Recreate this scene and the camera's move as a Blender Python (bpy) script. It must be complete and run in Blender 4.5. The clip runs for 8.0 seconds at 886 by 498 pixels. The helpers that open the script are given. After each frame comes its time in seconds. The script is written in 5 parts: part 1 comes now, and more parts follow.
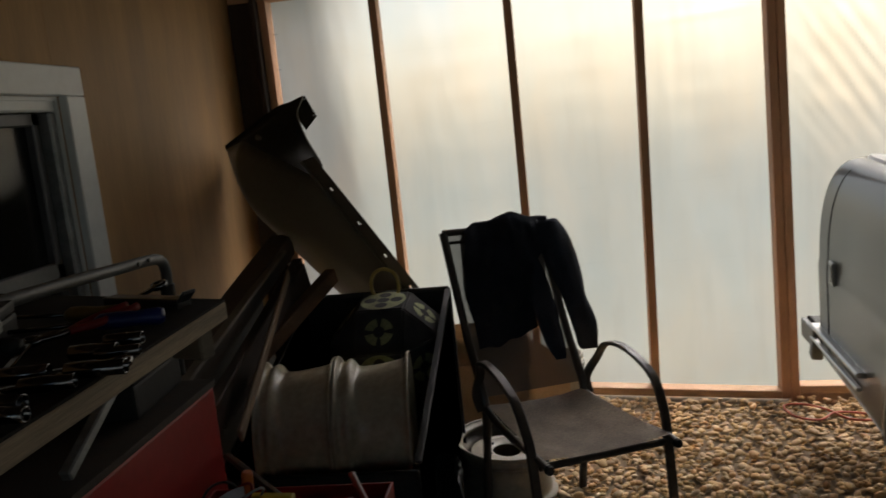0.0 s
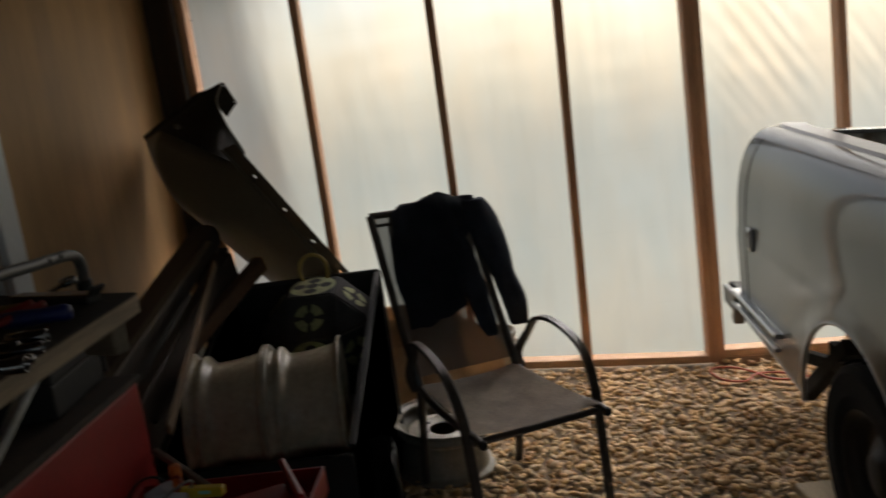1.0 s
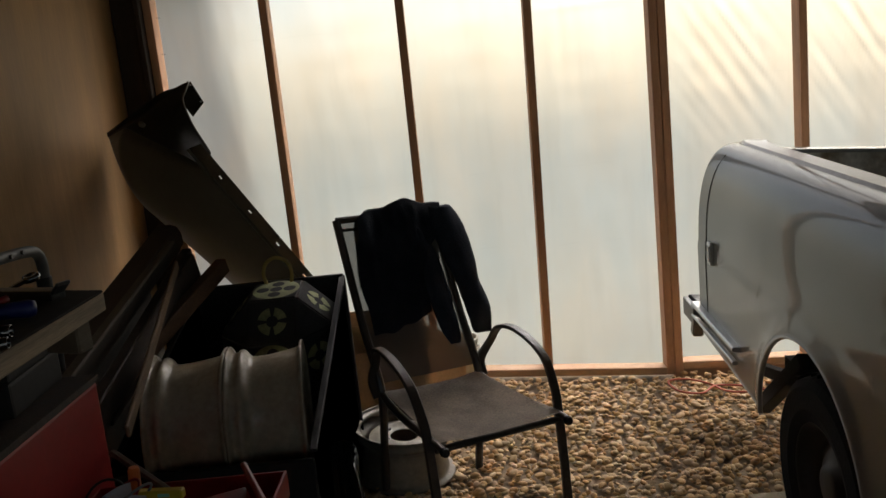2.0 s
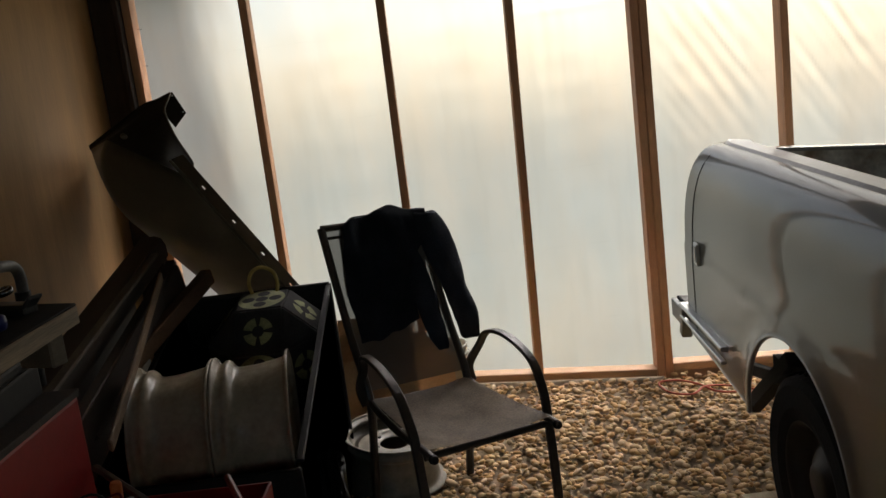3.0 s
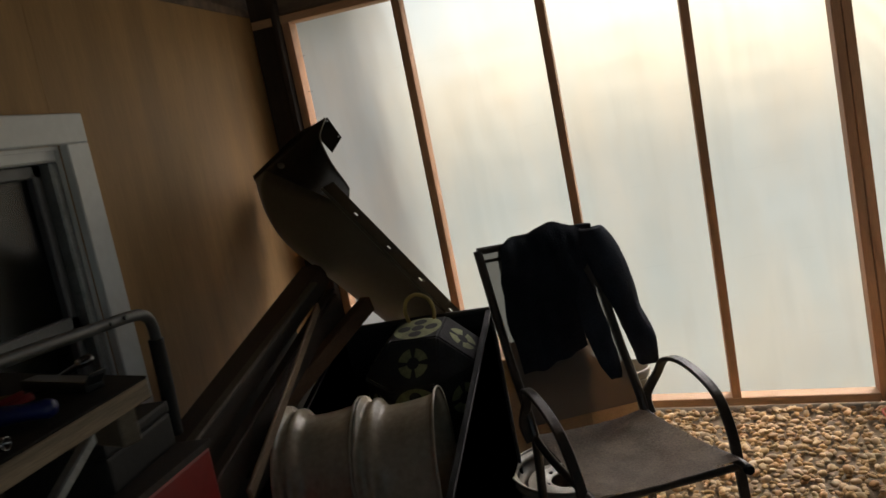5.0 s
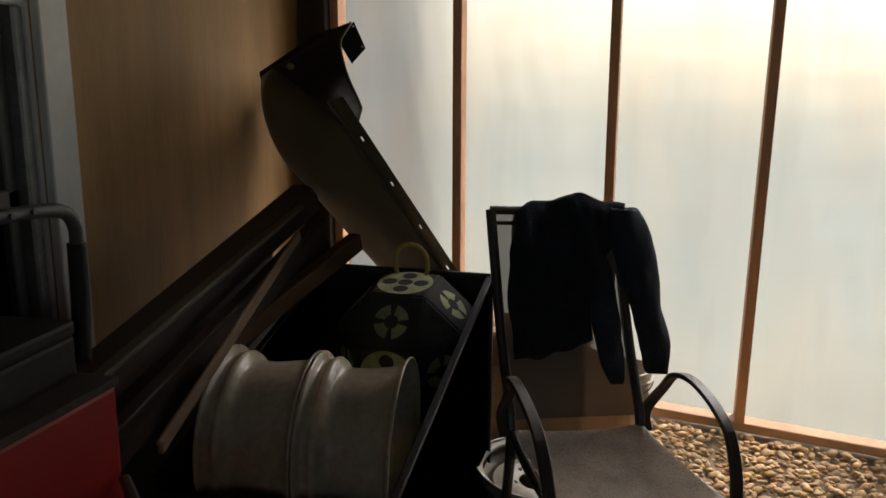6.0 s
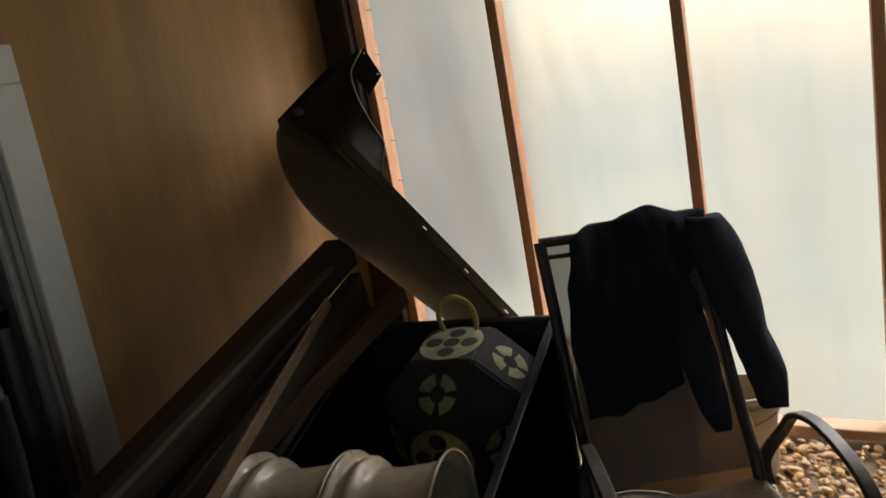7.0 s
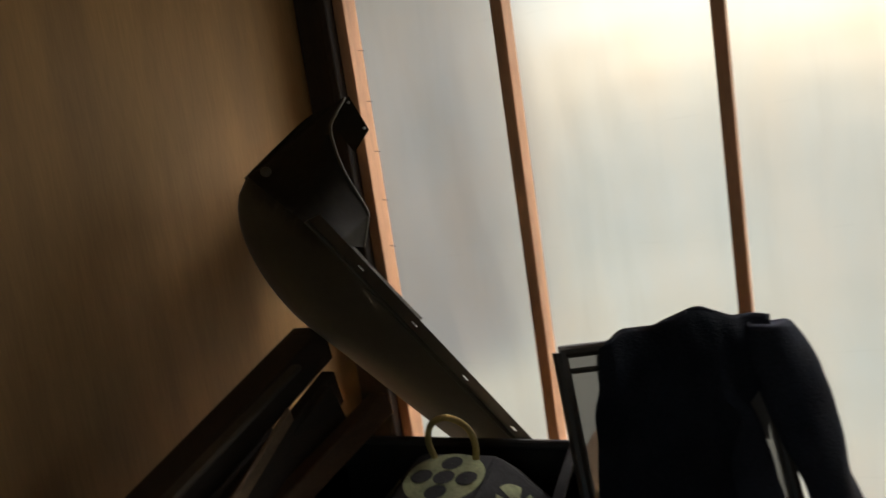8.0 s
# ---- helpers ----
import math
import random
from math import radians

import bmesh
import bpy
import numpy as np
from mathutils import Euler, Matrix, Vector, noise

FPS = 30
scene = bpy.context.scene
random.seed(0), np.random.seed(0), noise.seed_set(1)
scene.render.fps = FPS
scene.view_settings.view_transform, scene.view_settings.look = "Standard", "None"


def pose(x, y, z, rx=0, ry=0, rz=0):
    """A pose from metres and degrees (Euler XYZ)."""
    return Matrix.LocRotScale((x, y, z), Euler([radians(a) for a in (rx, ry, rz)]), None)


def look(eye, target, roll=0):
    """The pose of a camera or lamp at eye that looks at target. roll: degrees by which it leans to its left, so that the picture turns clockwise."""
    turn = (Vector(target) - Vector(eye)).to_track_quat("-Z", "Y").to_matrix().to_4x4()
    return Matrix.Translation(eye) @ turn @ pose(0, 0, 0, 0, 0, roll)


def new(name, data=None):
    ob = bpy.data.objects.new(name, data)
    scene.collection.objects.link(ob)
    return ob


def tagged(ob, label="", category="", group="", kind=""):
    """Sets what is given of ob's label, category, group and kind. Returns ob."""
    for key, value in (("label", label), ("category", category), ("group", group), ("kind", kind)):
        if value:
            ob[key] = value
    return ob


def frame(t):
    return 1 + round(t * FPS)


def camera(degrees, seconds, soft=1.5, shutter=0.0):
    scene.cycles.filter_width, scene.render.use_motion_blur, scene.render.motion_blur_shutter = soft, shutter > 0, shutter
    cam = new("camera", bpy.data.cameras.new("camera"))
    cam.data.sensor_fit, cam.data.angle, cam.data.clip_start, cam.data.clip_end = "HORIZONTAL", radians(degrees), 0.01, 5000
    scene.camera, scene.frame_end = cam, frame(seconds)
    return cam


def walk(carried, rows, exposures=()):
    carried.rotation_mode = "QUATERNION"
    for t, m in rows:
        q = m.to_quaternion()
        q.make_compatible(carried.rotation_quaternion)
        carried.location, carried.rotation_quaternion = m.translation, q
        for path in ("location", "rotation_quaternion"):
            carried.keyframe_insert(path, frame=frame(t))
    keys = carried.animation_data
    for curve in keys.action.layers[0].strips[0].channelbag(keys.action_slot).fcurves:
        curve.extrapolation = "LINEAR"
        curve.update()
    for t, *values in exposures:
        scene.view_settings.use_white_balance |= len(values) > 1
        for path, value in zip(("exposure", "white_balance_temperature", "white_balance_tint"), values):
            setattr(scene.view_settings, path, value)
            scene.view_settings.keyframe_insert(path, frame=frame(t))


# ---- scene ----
# ---- camera: seconds, eye x y z, yaw, pitch, roll ----
FOV = 55.79
ROWS = [
    (0.0, 0.792, 0.313, 1.519, 6.88, -9.00, 5.95),
    (0.5, 0.823, 0.288, 1.533, 4.70, -8.63, 6.08),
    (0.8, 0.824, 0.311, 1.525, 4.16, -10.00, 7.38),
    (1.0, 0.831, 0.308, 1.514, 2.27, -10.78, 7.69),
    (1.2, 0.814, 0.315, 1.500, -0.14, -11.05, 6.13),
    (2.3, 0.813, 0.301, 1.516, -0.06, -10.41, 5.73),
    (2.5, 0.811, 0.316, 1.512, -0.41, -10.54, 6.02),
    (2.7, 0.823, 0.312, 1.511, -0.86, -10.10, 6.37),
    (3.0, 0.837, 0.313, 1.506, -0.84, -10.16, 6.86),
    (3.5, 0.826, 0.317, 1.508, -1.33, -10.89, 6.92),
    (3.8, 0.816, 0.353, 1.508, -1.20, -12.69, 5.23),
    (4.0, 0.804, 0.391, 1.490, 0.47, -13.54, 4.26),
    (4.2, 0.810, 0.411, 1.491, 3.22, -13.52, 5.47),
    (4.3, 0.830, 0.418, 1.508, 4.78, -13.24, 6.99),
    (4.5, 0.884, 0.434, 1.512, 8.83, -10.27, 9.74),
    (4.7, 0.969, 0.471, 1.515, 12.43, -7.54, 11.95),
    (5.8, 0.933, 0.879, 1.520, 11.60, -11.08, 4.93),
    (6.0, 0.901, 0.946, 1.498, 15.43, -12.00, -0.12),
    (6.2, 0.920, 1.024, 1.507, 16.17, -12.31, 3.55),
    (6.3, 0.929, 1.077, 1.517, 16.06, -13.24, 4.96),
    (6.5, 0.985, 1.187, 1.538, 18.92, -12.69, 8.34),
    (6.8, 1.029, 1.331, 1.550, 21.26, -12.27, 10.16),
    (7.0, 1.022, 1.401, 1.558, 22.49, -12.10, 10.06),
    (7.2, 0.977, 1.491, 1.547, 22.17, -10.89, 8.76),
    (7.3, 0.907, 1.544, 1.580, 20.46, -10.21, 6.40),
    (7.5, 0.882, 1.653, 1.587, 18.60, -8.36, 4.45),
    (7.8, 0.840, 1.761, 1.593, 20.45, -9.20, 5.95),
    (8.0, 0.855, 1.850, 1.595, 22.86, -9.44, 8.48),
]
cam = camera(FOV, 8.0, soft=1.5, shutter=0.5)
EXPOSURES = [(0.0, -0.02), (2.5, 0.08), (3.5, 0.09), (4.5, 0.16), (6.0, 0.32), (6.5, 0.48), (7.0, 0.55), (8.0, 0.32)]
walk(cam, [(t, pose(x, y, z, 90 + pitch, roll, yaw)) for t, x, y, z, yaw, pitch, roll in ROWS], EXPOSURES)

# ---- world and sun: bright overcast daylight behind the plastic wall ----
world = bpy.data.worlds.new("overcast_sky")
scene.world = world
world.use_nodes = True
wn = world.node_tree
sky = wn.nodes.new("ShaderNodeTexSky")
sky.sky_type, sky.sun_disc = "NISHITA", False
sky.sun_elevation, sky.sun_rotation = radians(39), radians(20)
sky.air_density, sky.dust_density, sky.ozone_density = 1.0, 2.0, 1.0
background = wn.nodes["Background"]
background.inputs["Strength"].default_value = 0.132
wn.links.new(sky.outputs["Color"], background.inputs["Color"])
sun_data = bpy.data.lights.new("sun", "SUN")
sun_data.energy, sun_data.angle, sun_data.color = 3.45, radians(24), (1.0, 0.968, 0.99)
sun = new("sun", sun_data)
sun.matrix_basis = look((2.66, 7.3, 6.29), (0, 0, 0))

# ---- materials ----


def mat(name, color, rough=0.6, metal=0.0, vary=0.25, scale=6.0, grain=60.0, bump=0.15, second=None, stretch=(1, 1, 1), rnd=0.0,
        coat=0.0, spec=0.5, rough_vary=0.12):
    """A procedural surface: base colour broken up at two scales, with uneven gloss and a fine relief."""
    m = bpy.data.materials.new(name)
    m.use_nodes = True
    t = m.node_tree
    N, L = t.nodes, t.links
    bsdf = N["Principled BSDF"]
    co = N.new("ShaderNodeTexCoord")
    mp = N.new("ShaderNodeMapping")
    mp.inputs["Scale"].default_value = stretch
    L.new(co.outputs["Object"], mp.inputs["Vector"])
    big, fine = N.new("ShaderNodeTexNoise"), N.new("ShaderNodeTexNoise")
    for node, s, detail in ((big, scale, 4.0), (fine, grain, 6.0)):
        node.inputs["Scale"].default_value, node.inputs["Detail"].default_value = s, detail
        L.new(mp.outputs["Vector"], node.inputs["Vector"])
    ramp = N.new("ShaderNodeValToRGB")
    second = second or tuple(c * (1 - vary) for c in color)
    ramp.color_ramp.elements[0].position, ramp.color_ramp.elements[1].position = 0.36, 0.64
    ramp.color_ramp.elements[0].color, ramp.color_ramp.elements[1].color = (*second, 1), (*color, 1)
    L.new(big.outputs["Fac"], ramp.inputs["Fac"])
    mix = N.new("ShaderNodeMix")
    mix.data_type, mix.blend_type = "RGBA", "MULTIPLY"
    mix.inputs["Factor"].default_value = 0.7
    tone = N.new("ShaderNodeMapRange")
    tone.inputs["From Min"].default_value, tone.inputs["From Max"].default_value = 0.3, 0.7
    tone.inputs["To Min"].default_value, tone.inputs["To Max"].default_value = 1 - vary, 1 + vary * 0.4
    L.new(fine.outputs["Fac"], tone.inputs["Value"])
    L.new(ramp.outputs["Color"], mix.inputs["A"])
    L.new(tone.outputs["Result"], mix.inputs["B"])
    out = mix.outputs["Result"]
    if rnd:
        info = N.new("ShaderNodeObjectInfo")
        hue = N.new("ShaderNodeHueSaturation")
        span = N.new("ShaderNodeMapRange")
        span.inputs["To Min"].default_value, span.inputs["To Max"].default_value = 1 - rnd, 1 + rnd
        L.new(info.outputs["Random"], span.inputs["Value"])
        L.new(span.outputs["Result"], hue.inputs["Value"])
        L.new(out, hue.inputs["Color"])
        out = hue.outputs["Color"]
    L.new(out, bsdf.inputs["Base Color"])
    gloss = N.new("ShaderNodeMapRange")
    gloss.inputs["To Min"].default_value, gloss.inputs["To Max"].default_value = max(0.03, rough - rough_vary), min(1.0, rough + rough_vary)
    L.new(big.outputs["Fac"], gloss.inputs["Value"])
    L.new(gloss.outputs["Result"], bsdf.inputs["Roughness"])
    bsdf.inputs["Metallic"].default_value = metal
    bsdf.inputs["Specular IOR Level"].default_value = spec
    bsdf.inputs["Coat Weight"].default_value = coat
    bsdf.inputs["Coat Roughness"].default_value = 0.035
    if bump:
        b = N.new("ShaderNodeBump")
        b.inputs["Strength"].default_value, b.inputs["Distance"].default_value = bump, 0.004
        L.new(fine.outputs["Fac"], b.inputs["Height"])
        L.new(b.outputs["Normal"], bsdf.inputs["Normal"])
    return m


def plastic_film(name):
    """Milky construction film: light passes through it scattered, and it dimly shows what lies behind."""
    m = bpy.data.materials.new(name)
    m.use_nodes = True
    t = m.node_tree
    N, L = t.nodes, t.links
    N.remove(N["Principled BSDF"])
    out = N["Material Output"]
    co = N.new("ShaderNodeTexCoord")
    cloud = N.new("ShaderNodeTexNoise")
    cloud.inputs["Scale"].default_value, cloud.inputs["Detail"].default_value = 1.3, 3.0
    L.new(co.outputs["Object"], cloud.inputs["Vector"])
    crease = N.new("ShaderNodeTexNoise")
    cm = N.new("ShaderNodeMapping")
    cm.inputs["Scale"].default_value = (4.0, 1.0, 1.1)
    cm.inputs["Rotation"].default_value = (0, radians(14), 0)
    L.new(co.outputs["Object"], cm.inputs["Vector"])
    L.new(cm.outputs["Vector"], crease.inputs["Vector"])
    crease.inputs["Scale"].default_value, crease.inputs["Detail"].default_value = 1.2, 3.0
    ramp = N.new("ShaderNodeValToRGB")
    ramp.color_ramp.elements[0].position, ramp.color_ramp.elements[1].position = 0.3, 0.7
    ramp.color_ramp.elements[0].color, ramp.color_ramp.elements[1].color = (0.815, 0.815, 0.805, 1), (0.965, 0.93, 0.895, 1)
    L.new(cloud.outputs["Fac"], ramp.inputs["Fac"])
    bump = N.new("ShaderNodeBump")
    bump.inputs["Strength"].default_value, bump.inputs["Distance"].default_value = 0.32, 0.02
    L.new(crease.outputs["Fac"], bump.inputs["Height"])
    scatter, thin, gloss = N.new("ShaderNodeBsdfTranslucent"), N.new("ShaderNodeBsdfRefraction"), N.new("ShaderNodeBsdfGlossy")
    thin.inputs["IOR"].default_value, thin.inputs["Roughness"].default_value = 1.2, 0.64
    gloss.inputs["Roughness"].default_value = 0.35
    for node in (scatter, thin, gloss):
        L.new(bump.outputs["Normal"], node.inputs["Normal"])
    # the film is thicker and duller where it hangs in small upright pleats
    pleat, pm = N.new("ShaderNodeTexNoise"), N.new("ShaderNodeMapping")
    pm.inputs["Scale"].default_value, pm.inputs["Rotation"].default_value = (9.0, 1.0, 1.2), (0, radians(-5), 0)
    L.new(co.outputs["Object"], pm.inputs["Vector"])
    L.new(pm.outputs["Vector"], pleat.inputs["Vector"])
    pleat.inputs["Scale"].default_value, pleat.inputs["Detail"].default_value = 1.0, 3.0
    dull, mul = N.new("ShaderNodeMapRange"), N.new("ShaderNodeMix")
    dull.inputs["From Min"].default_value, dull.inputs["From Max"].default_value = 0.30, 0.46
    dull.inputs["To Min"].default_value, dull.inputs["To Max"].default_value = 0.955, 1.0
    L.new(pleat.outputs["Fac"], dull.inputs["Value"])
    mul.data_type, mul.blend_type = "RGBA", "MULTIPLY"
    mul.inputs["Factor"].default_value = 1.0
    L.new(ramp.outputs["Color"], mul.inputs["A"])
    L.new(dull.outputs["Result"], mul.inputs["B"])
    # warm and bluish glow from outdoors put into the film colour, and the sharp folds it came off the roll with
    drift, dm = N.new("ShaderNodeTexNoise"), N.new("ShaderNodeMapping")
    dm.inputs["Scale"].default_value, dm.inputs["Rotation"].default_value = (2.6, 1.0, 1.1), (0, radians(9), 0)
    L.new(co.outputs["Object"], dm.inputs["Vector"])
    L.new(dm.outputs["Vector"], drift.inputs["Vector"])
    drift.inputs["Scale"].default_value, drift.inputs["Detail"].default_value = 1.5, 4.0
    tint, tinted = N.new("ShaderNodeValToRGB"), N.new("ShaderNodeMix")
    tint.color_ramp.elements[0].position, tint.color_ramp.elements[1].position = 0.34, 0.66
    tint.color_ramp.elements[0].color, tint.color_ramp.elements[1].color = (0.945, 0.985, 1.0, 1), (1.0, 0.972, 0.93, 1)
    L.new(drift.outputs["Fac"], tint.inputs["Fac"])
    tinted.data_type, tinted.blend_type = "RGBA", "MULTIPLY"
    tinted.inputs["Factor"].default_value = 1.0
    L.new(mul.outputs["Result"], tinted.inputs["A"])
    L.new(tint.outputs["Color"], tinted.inputs["B"])
    axes, sag, fold, line = N.new("ShaderNodeSeparateXYZ"), N.new("ShaderNodeMath"), N.new("ShaderNodeMath"), N.new("ShaderNodeMapRange")
    L.new(co.outputs["Object"], axes.inputs["Vector"])
    sag.operation = "MULTIPLY_ADD"
    L.new(cloud.outputs["Fac"], sag.inputs[0])
    sag.inputs[1].default_value = 0.10
    L.new(axes.outputs["Z"], sag.inputs[2])
    fold.operation = "PINGPONG"
    L.new(sag.outputs["Value"], fold.inputs[0])
    fold.inputs[1].default_value = 0.19
    line.inputs["From Min"].default_value, line.inputs["From Max"].default_value = 0.0, 0.005
    line.inputs["To Min"].default_value, line.inputs["To Max"].default_value = 1.0, 0.0
    L.new(fold.outputs["Value"], line.inputs["Value"])
    worn, faint = N.new("ShaderNodeMapRange"), N.new("ShaderNodeMath")
    worn.inputs["From Min"].default_value, worn.inputs["From Max"].default_value = 0.46, 0.62
    worn.inputs["To Max"].default_value = 0.045
    L.new(pleat.outputs["Fac"], worn.inputs["Value"])
    faint.operation = "MULTIPLY"
    L.new(line.outputs["Result"], faint.inputs[0])
    L.new(worn.outputs["Result"], faint.inputs[1])
    lit = N.new("ShaderNodeMix")
    lit.data_type, lit.blend_type = "RGBA", "MIX"
    L.new(faint.outputs["Value"], lit.inputs["Factor"])
    L.new(tinted.outputs["Result"], lit.inputs["A"])
    lit.inputs["B"].default_value = (0.35, 0.36, 0.36, 1)
    for node in (scatter, thin):
        L.new(lit.outputs["Result"], node.inputs["Color"])
    one, two = N.new("ShaderNodeMixShader"), N.new("ShaderNodeMixShader")
    one.inputs["Fac"].default_value, two.inputs["Fac"].default_value = 0.82, 0.04
    L.new(scatter.outputs["BSDF"], one.inputs[1])
    L.new(thin.outputs["BSDF"], one.inputs[2])
    L.new(one.outputs["Shader"], two.inputs[1])
    L.new(gloss.outputs["BSDF"], two.inputs[2])
    L.new(two.outputs["Shader"], out.inputs["Surface"])
    return m


def glass_pane(name):
    m = bpy.data.materials.new(name)
    m.use_nodes = True
    b = m.node_tree.nodes["Principled BSDF"]
    b.inputs["Base Color"].default_value = (0.5, 0.53, 0.53, 1)
    b.inputs["Transmission Weight"].default_value = 1.0
    b.inputs["Roughness"].default_value, b.inputs["IOR"].default_value = 0.12, 1.25
    return m


def stone_material(name, island):
    """River gravel: tan, grey, ochre and white pebbles, each in its own tone."""
    m = bpy.data.materials.new(name)
    m.use_nodes = True
    t = m.node_tree
    N, L = t.nodes, t.links
    b = N["Principled BSDF"]
    pick = N.new("ShaderNodeNewGeometry") if island else N.new("ShaderNodeObjectInfo")
    ramp = N.new("ShaderNodeValToRGB")
    ramp.color_ramp.interpolation = "CONSTANT"
    tones = ((0.0, (0.62, 0.40, 0.18)), (0.2, (0.51, 0.35, 0.18)), (0.36, (0.66, 0.46, 0.24)), (0.52, (0.53, 0.31, 0.135)),
             (0.64, (0.50, 0.36, 0.205)), (0.76, (0.65, 0.46, 0.25)), (0.88, (0.62, 0.40, 0.18)), (0.96, (0.68, 0.52, 0.33)))
    while len(ramp.color_ramp.elements) < len(tones):
        ramp.color_ramp.elements.new(0.5)
    for e, (at, c) in zip(ramp.color_ramp.elements, tones):
        e.position, e.color = at, (*c, 1)
    L.new(pick.outputs["Random Per Island" if island else "Random"], ramp.inputs["Fac"])
    co = N.new("ShaderNodeTexCoord")
    n = N.new("ShaderNodeTexNoise")
    n.inputs["Scale"].default_value, n.inputs["Detail"].default_value = 70.0, 5.0
    L.new(co.outputs["Object"], n.inputs["Vector"])
    mix = N.new("ShaderNodeMix")
    mix.data_type, mix.blend_type = "RGBA", "MULTIPLY"
    mix.inputs["Factor"].default_value = 0.8
    tone = N.new("ShaderNodeMapRange")
    tone.inputs["To Min"].default_value, tone.inputs["To Max"].default_value = 0.68, 1.25
    L.new(n.outputs["Fac"], tone.inputs["Value"])
    L.new(ramp.outputs["Color"], mix.inputs["A"])
    L.new(tone.outputs["Result"], mix.inputs["B"])
    L.new(mix.outputs["Result"], b.inputs["Base Color"])
    b.inputs["Roughness"].default_value = 0.72
    bp = N.new("ShaderNodeBump")
    bp.inputs["Strength"].default_value, bp.inputs["Distance"].default_value = 0.25, 0.003
    L.new(n.outputs["Fac"], bp.inputs["Height"])
    L.new(bp.outputs["Normal"], b.inputs["Normal"])
    return m


M_PLY = mat("plywood", (0.46, 0.265, 0.100), 0.65, vary=0.16, scale=1.6, grain=24, stretch=(1, 5, 0.45), bump=0.08, second=(0.36, 0.200, 0.072))
M_STUD = mat("fir_stud", (0.68, 0.37, 0.20), 0.7, vary=0.22, scale=3, grain=40, stretch=(6, 6, 0.5), bump=0.12, rnd=0.08)
M_PLATE = mat("fir_plate", (0.64, 0.38, 0.21), 0.7, vary=0.22, scale=3, grain=40, stretch=(0.5, 6, 6), bump=0.12, rnd=0.08)
M_POST = mat("dark_treated_post", (0.055, 0.036, 0.024), 0.8, vary=0.4, scale=3, grain=40, stretch=(5, 5, 0.5))
M_CEIL = mat("weathered_ceiling_wood", (0.29, 0.20, 0.135), 0.85, vary=0.4, scale=3, grain=40, stretch=(0.5, 5, 5))
M_OLD = mat("old_lumber", (0.062, 0.042, 0.027), 0.66, vary=0.35, scale=4, grain=50, stretch=(6, 0.6, 6), rnd=0.12)
M_GREYWOOD = mat("tan_weathered_lumber", (0.24, 0.155, 0.085), 0.75, vary=0.3, scale=4, grain=50, stretch=(6, 0.6, 6))
M_DULLWOOD = mat("greyish_lumber", (0.15, 0.12, 0.085), 0.7, vary=0.3, scale=4, grain=50, stretch=(6, 0.6, 6))
M_ORANGEWOOD = mat("reddish_lumber", (0.19, 0.105, 0.055), 0.6, vary=0.3, scale=4, grain=50, stretch=(6, 0.6, 6))
M_FILM = plastic_film("milky_plastic_film")
M_DIRT = mat("sandy_gravel_bed", (0.33, 0.24, 0.145), 0.9, vary=0.4, scale=18, grain=90, bump=0.6)
# unseen pale ground outside, added to throw light back into the shed
M_BOUNCE = mat("bounce_ground", (0.58, 0.55, 0.48), 0.9, vary=0.2, scale=2, grain=30, bump=0.3)
M_STONE, M_STONES = stone_material("pebble", False), stone_material("pebbles", True)
M_WHITE = mat("white_vinyl", (0.74, 0.75, 0.74), 0.4, vary=0.08, scale=3, grain=30, bump=0.03)
M_DARKFRAME = mat("dark_sash", (0.09, 0.09, 0.095), 0.45, vary=0.2)
M_GLASS = glass_pane("window_glass")
# curtain and room colours carry the dimness behind the window
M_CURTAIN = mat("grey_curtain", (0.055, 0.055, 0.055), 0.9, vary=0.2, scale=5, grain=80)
M_NEARBLACK = mat("dark_room", (0.03, 0.03, 0.03), 0.9)
M_FRAME = mat("dark_brown_powder_coat", (0.075, 0.058, 0.044), 0.42, vary=0.25, bump=0.05)
M_SLING = mat("brown_mesh_sling", (0.35, 0.262, 0.175), 0.58, vary=0.4, scale=9, grain=140, bump=0.4, second=(0.215, 0.158, 0.10))
M_NAVY = mat("black_navy_fleece", (0.044, 0.050, 0.067), 0.9, vary=0.3, scale=9, grain=160, bump=0.4, spec=0.1)
M_STEEL = mat("silver_painted_steel", (0.54, 0.48, 0.36), 0.25, metal=0.0, vary=0.25, scale=5, grain=50, bump=0.08, second=(0.42, 0.37, 0.275))
M_CREAMRIM = mat("cream_painted_steel", (0.24, 0.215, 0.17), 0.45, vary=0.3, scale=5, grain=40, bump=0.08, second=(0.21, 0.185, 0.14))
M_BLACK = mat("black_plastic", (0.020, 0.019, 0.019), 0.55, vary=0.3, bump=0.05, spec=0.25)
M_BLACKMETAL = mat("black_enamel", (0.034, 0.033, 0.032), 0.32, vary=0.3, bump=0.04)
# scuffed bin side, raised in colour for the light falling on it
M_BINSIDE_LIT = mat("scuffed_lit_steel", (0.19, 0.165, 0.135), 0.55, vary=0.35, scale=7, grain=60, bump=0.06)
M_FOAM = mat("black_foam", (0.045, 0.045, 0.046), 0.9, vary=0.3, scale=12, grain=140, bump=0.4, spec=0.2)
M_DISC = mat("yellow_green_print", (0.36, 0.38, 0.20), 0.85, vary=0.35, scale=14, grain=120, bump=0.1, second=(0.20, 0.215, 0.115))
M_ROPE = mat("yellow_rope", (0.40, 0.30, 0.09), 0.85, vary=0.3, scale=30, grain=300, bump=0.5)
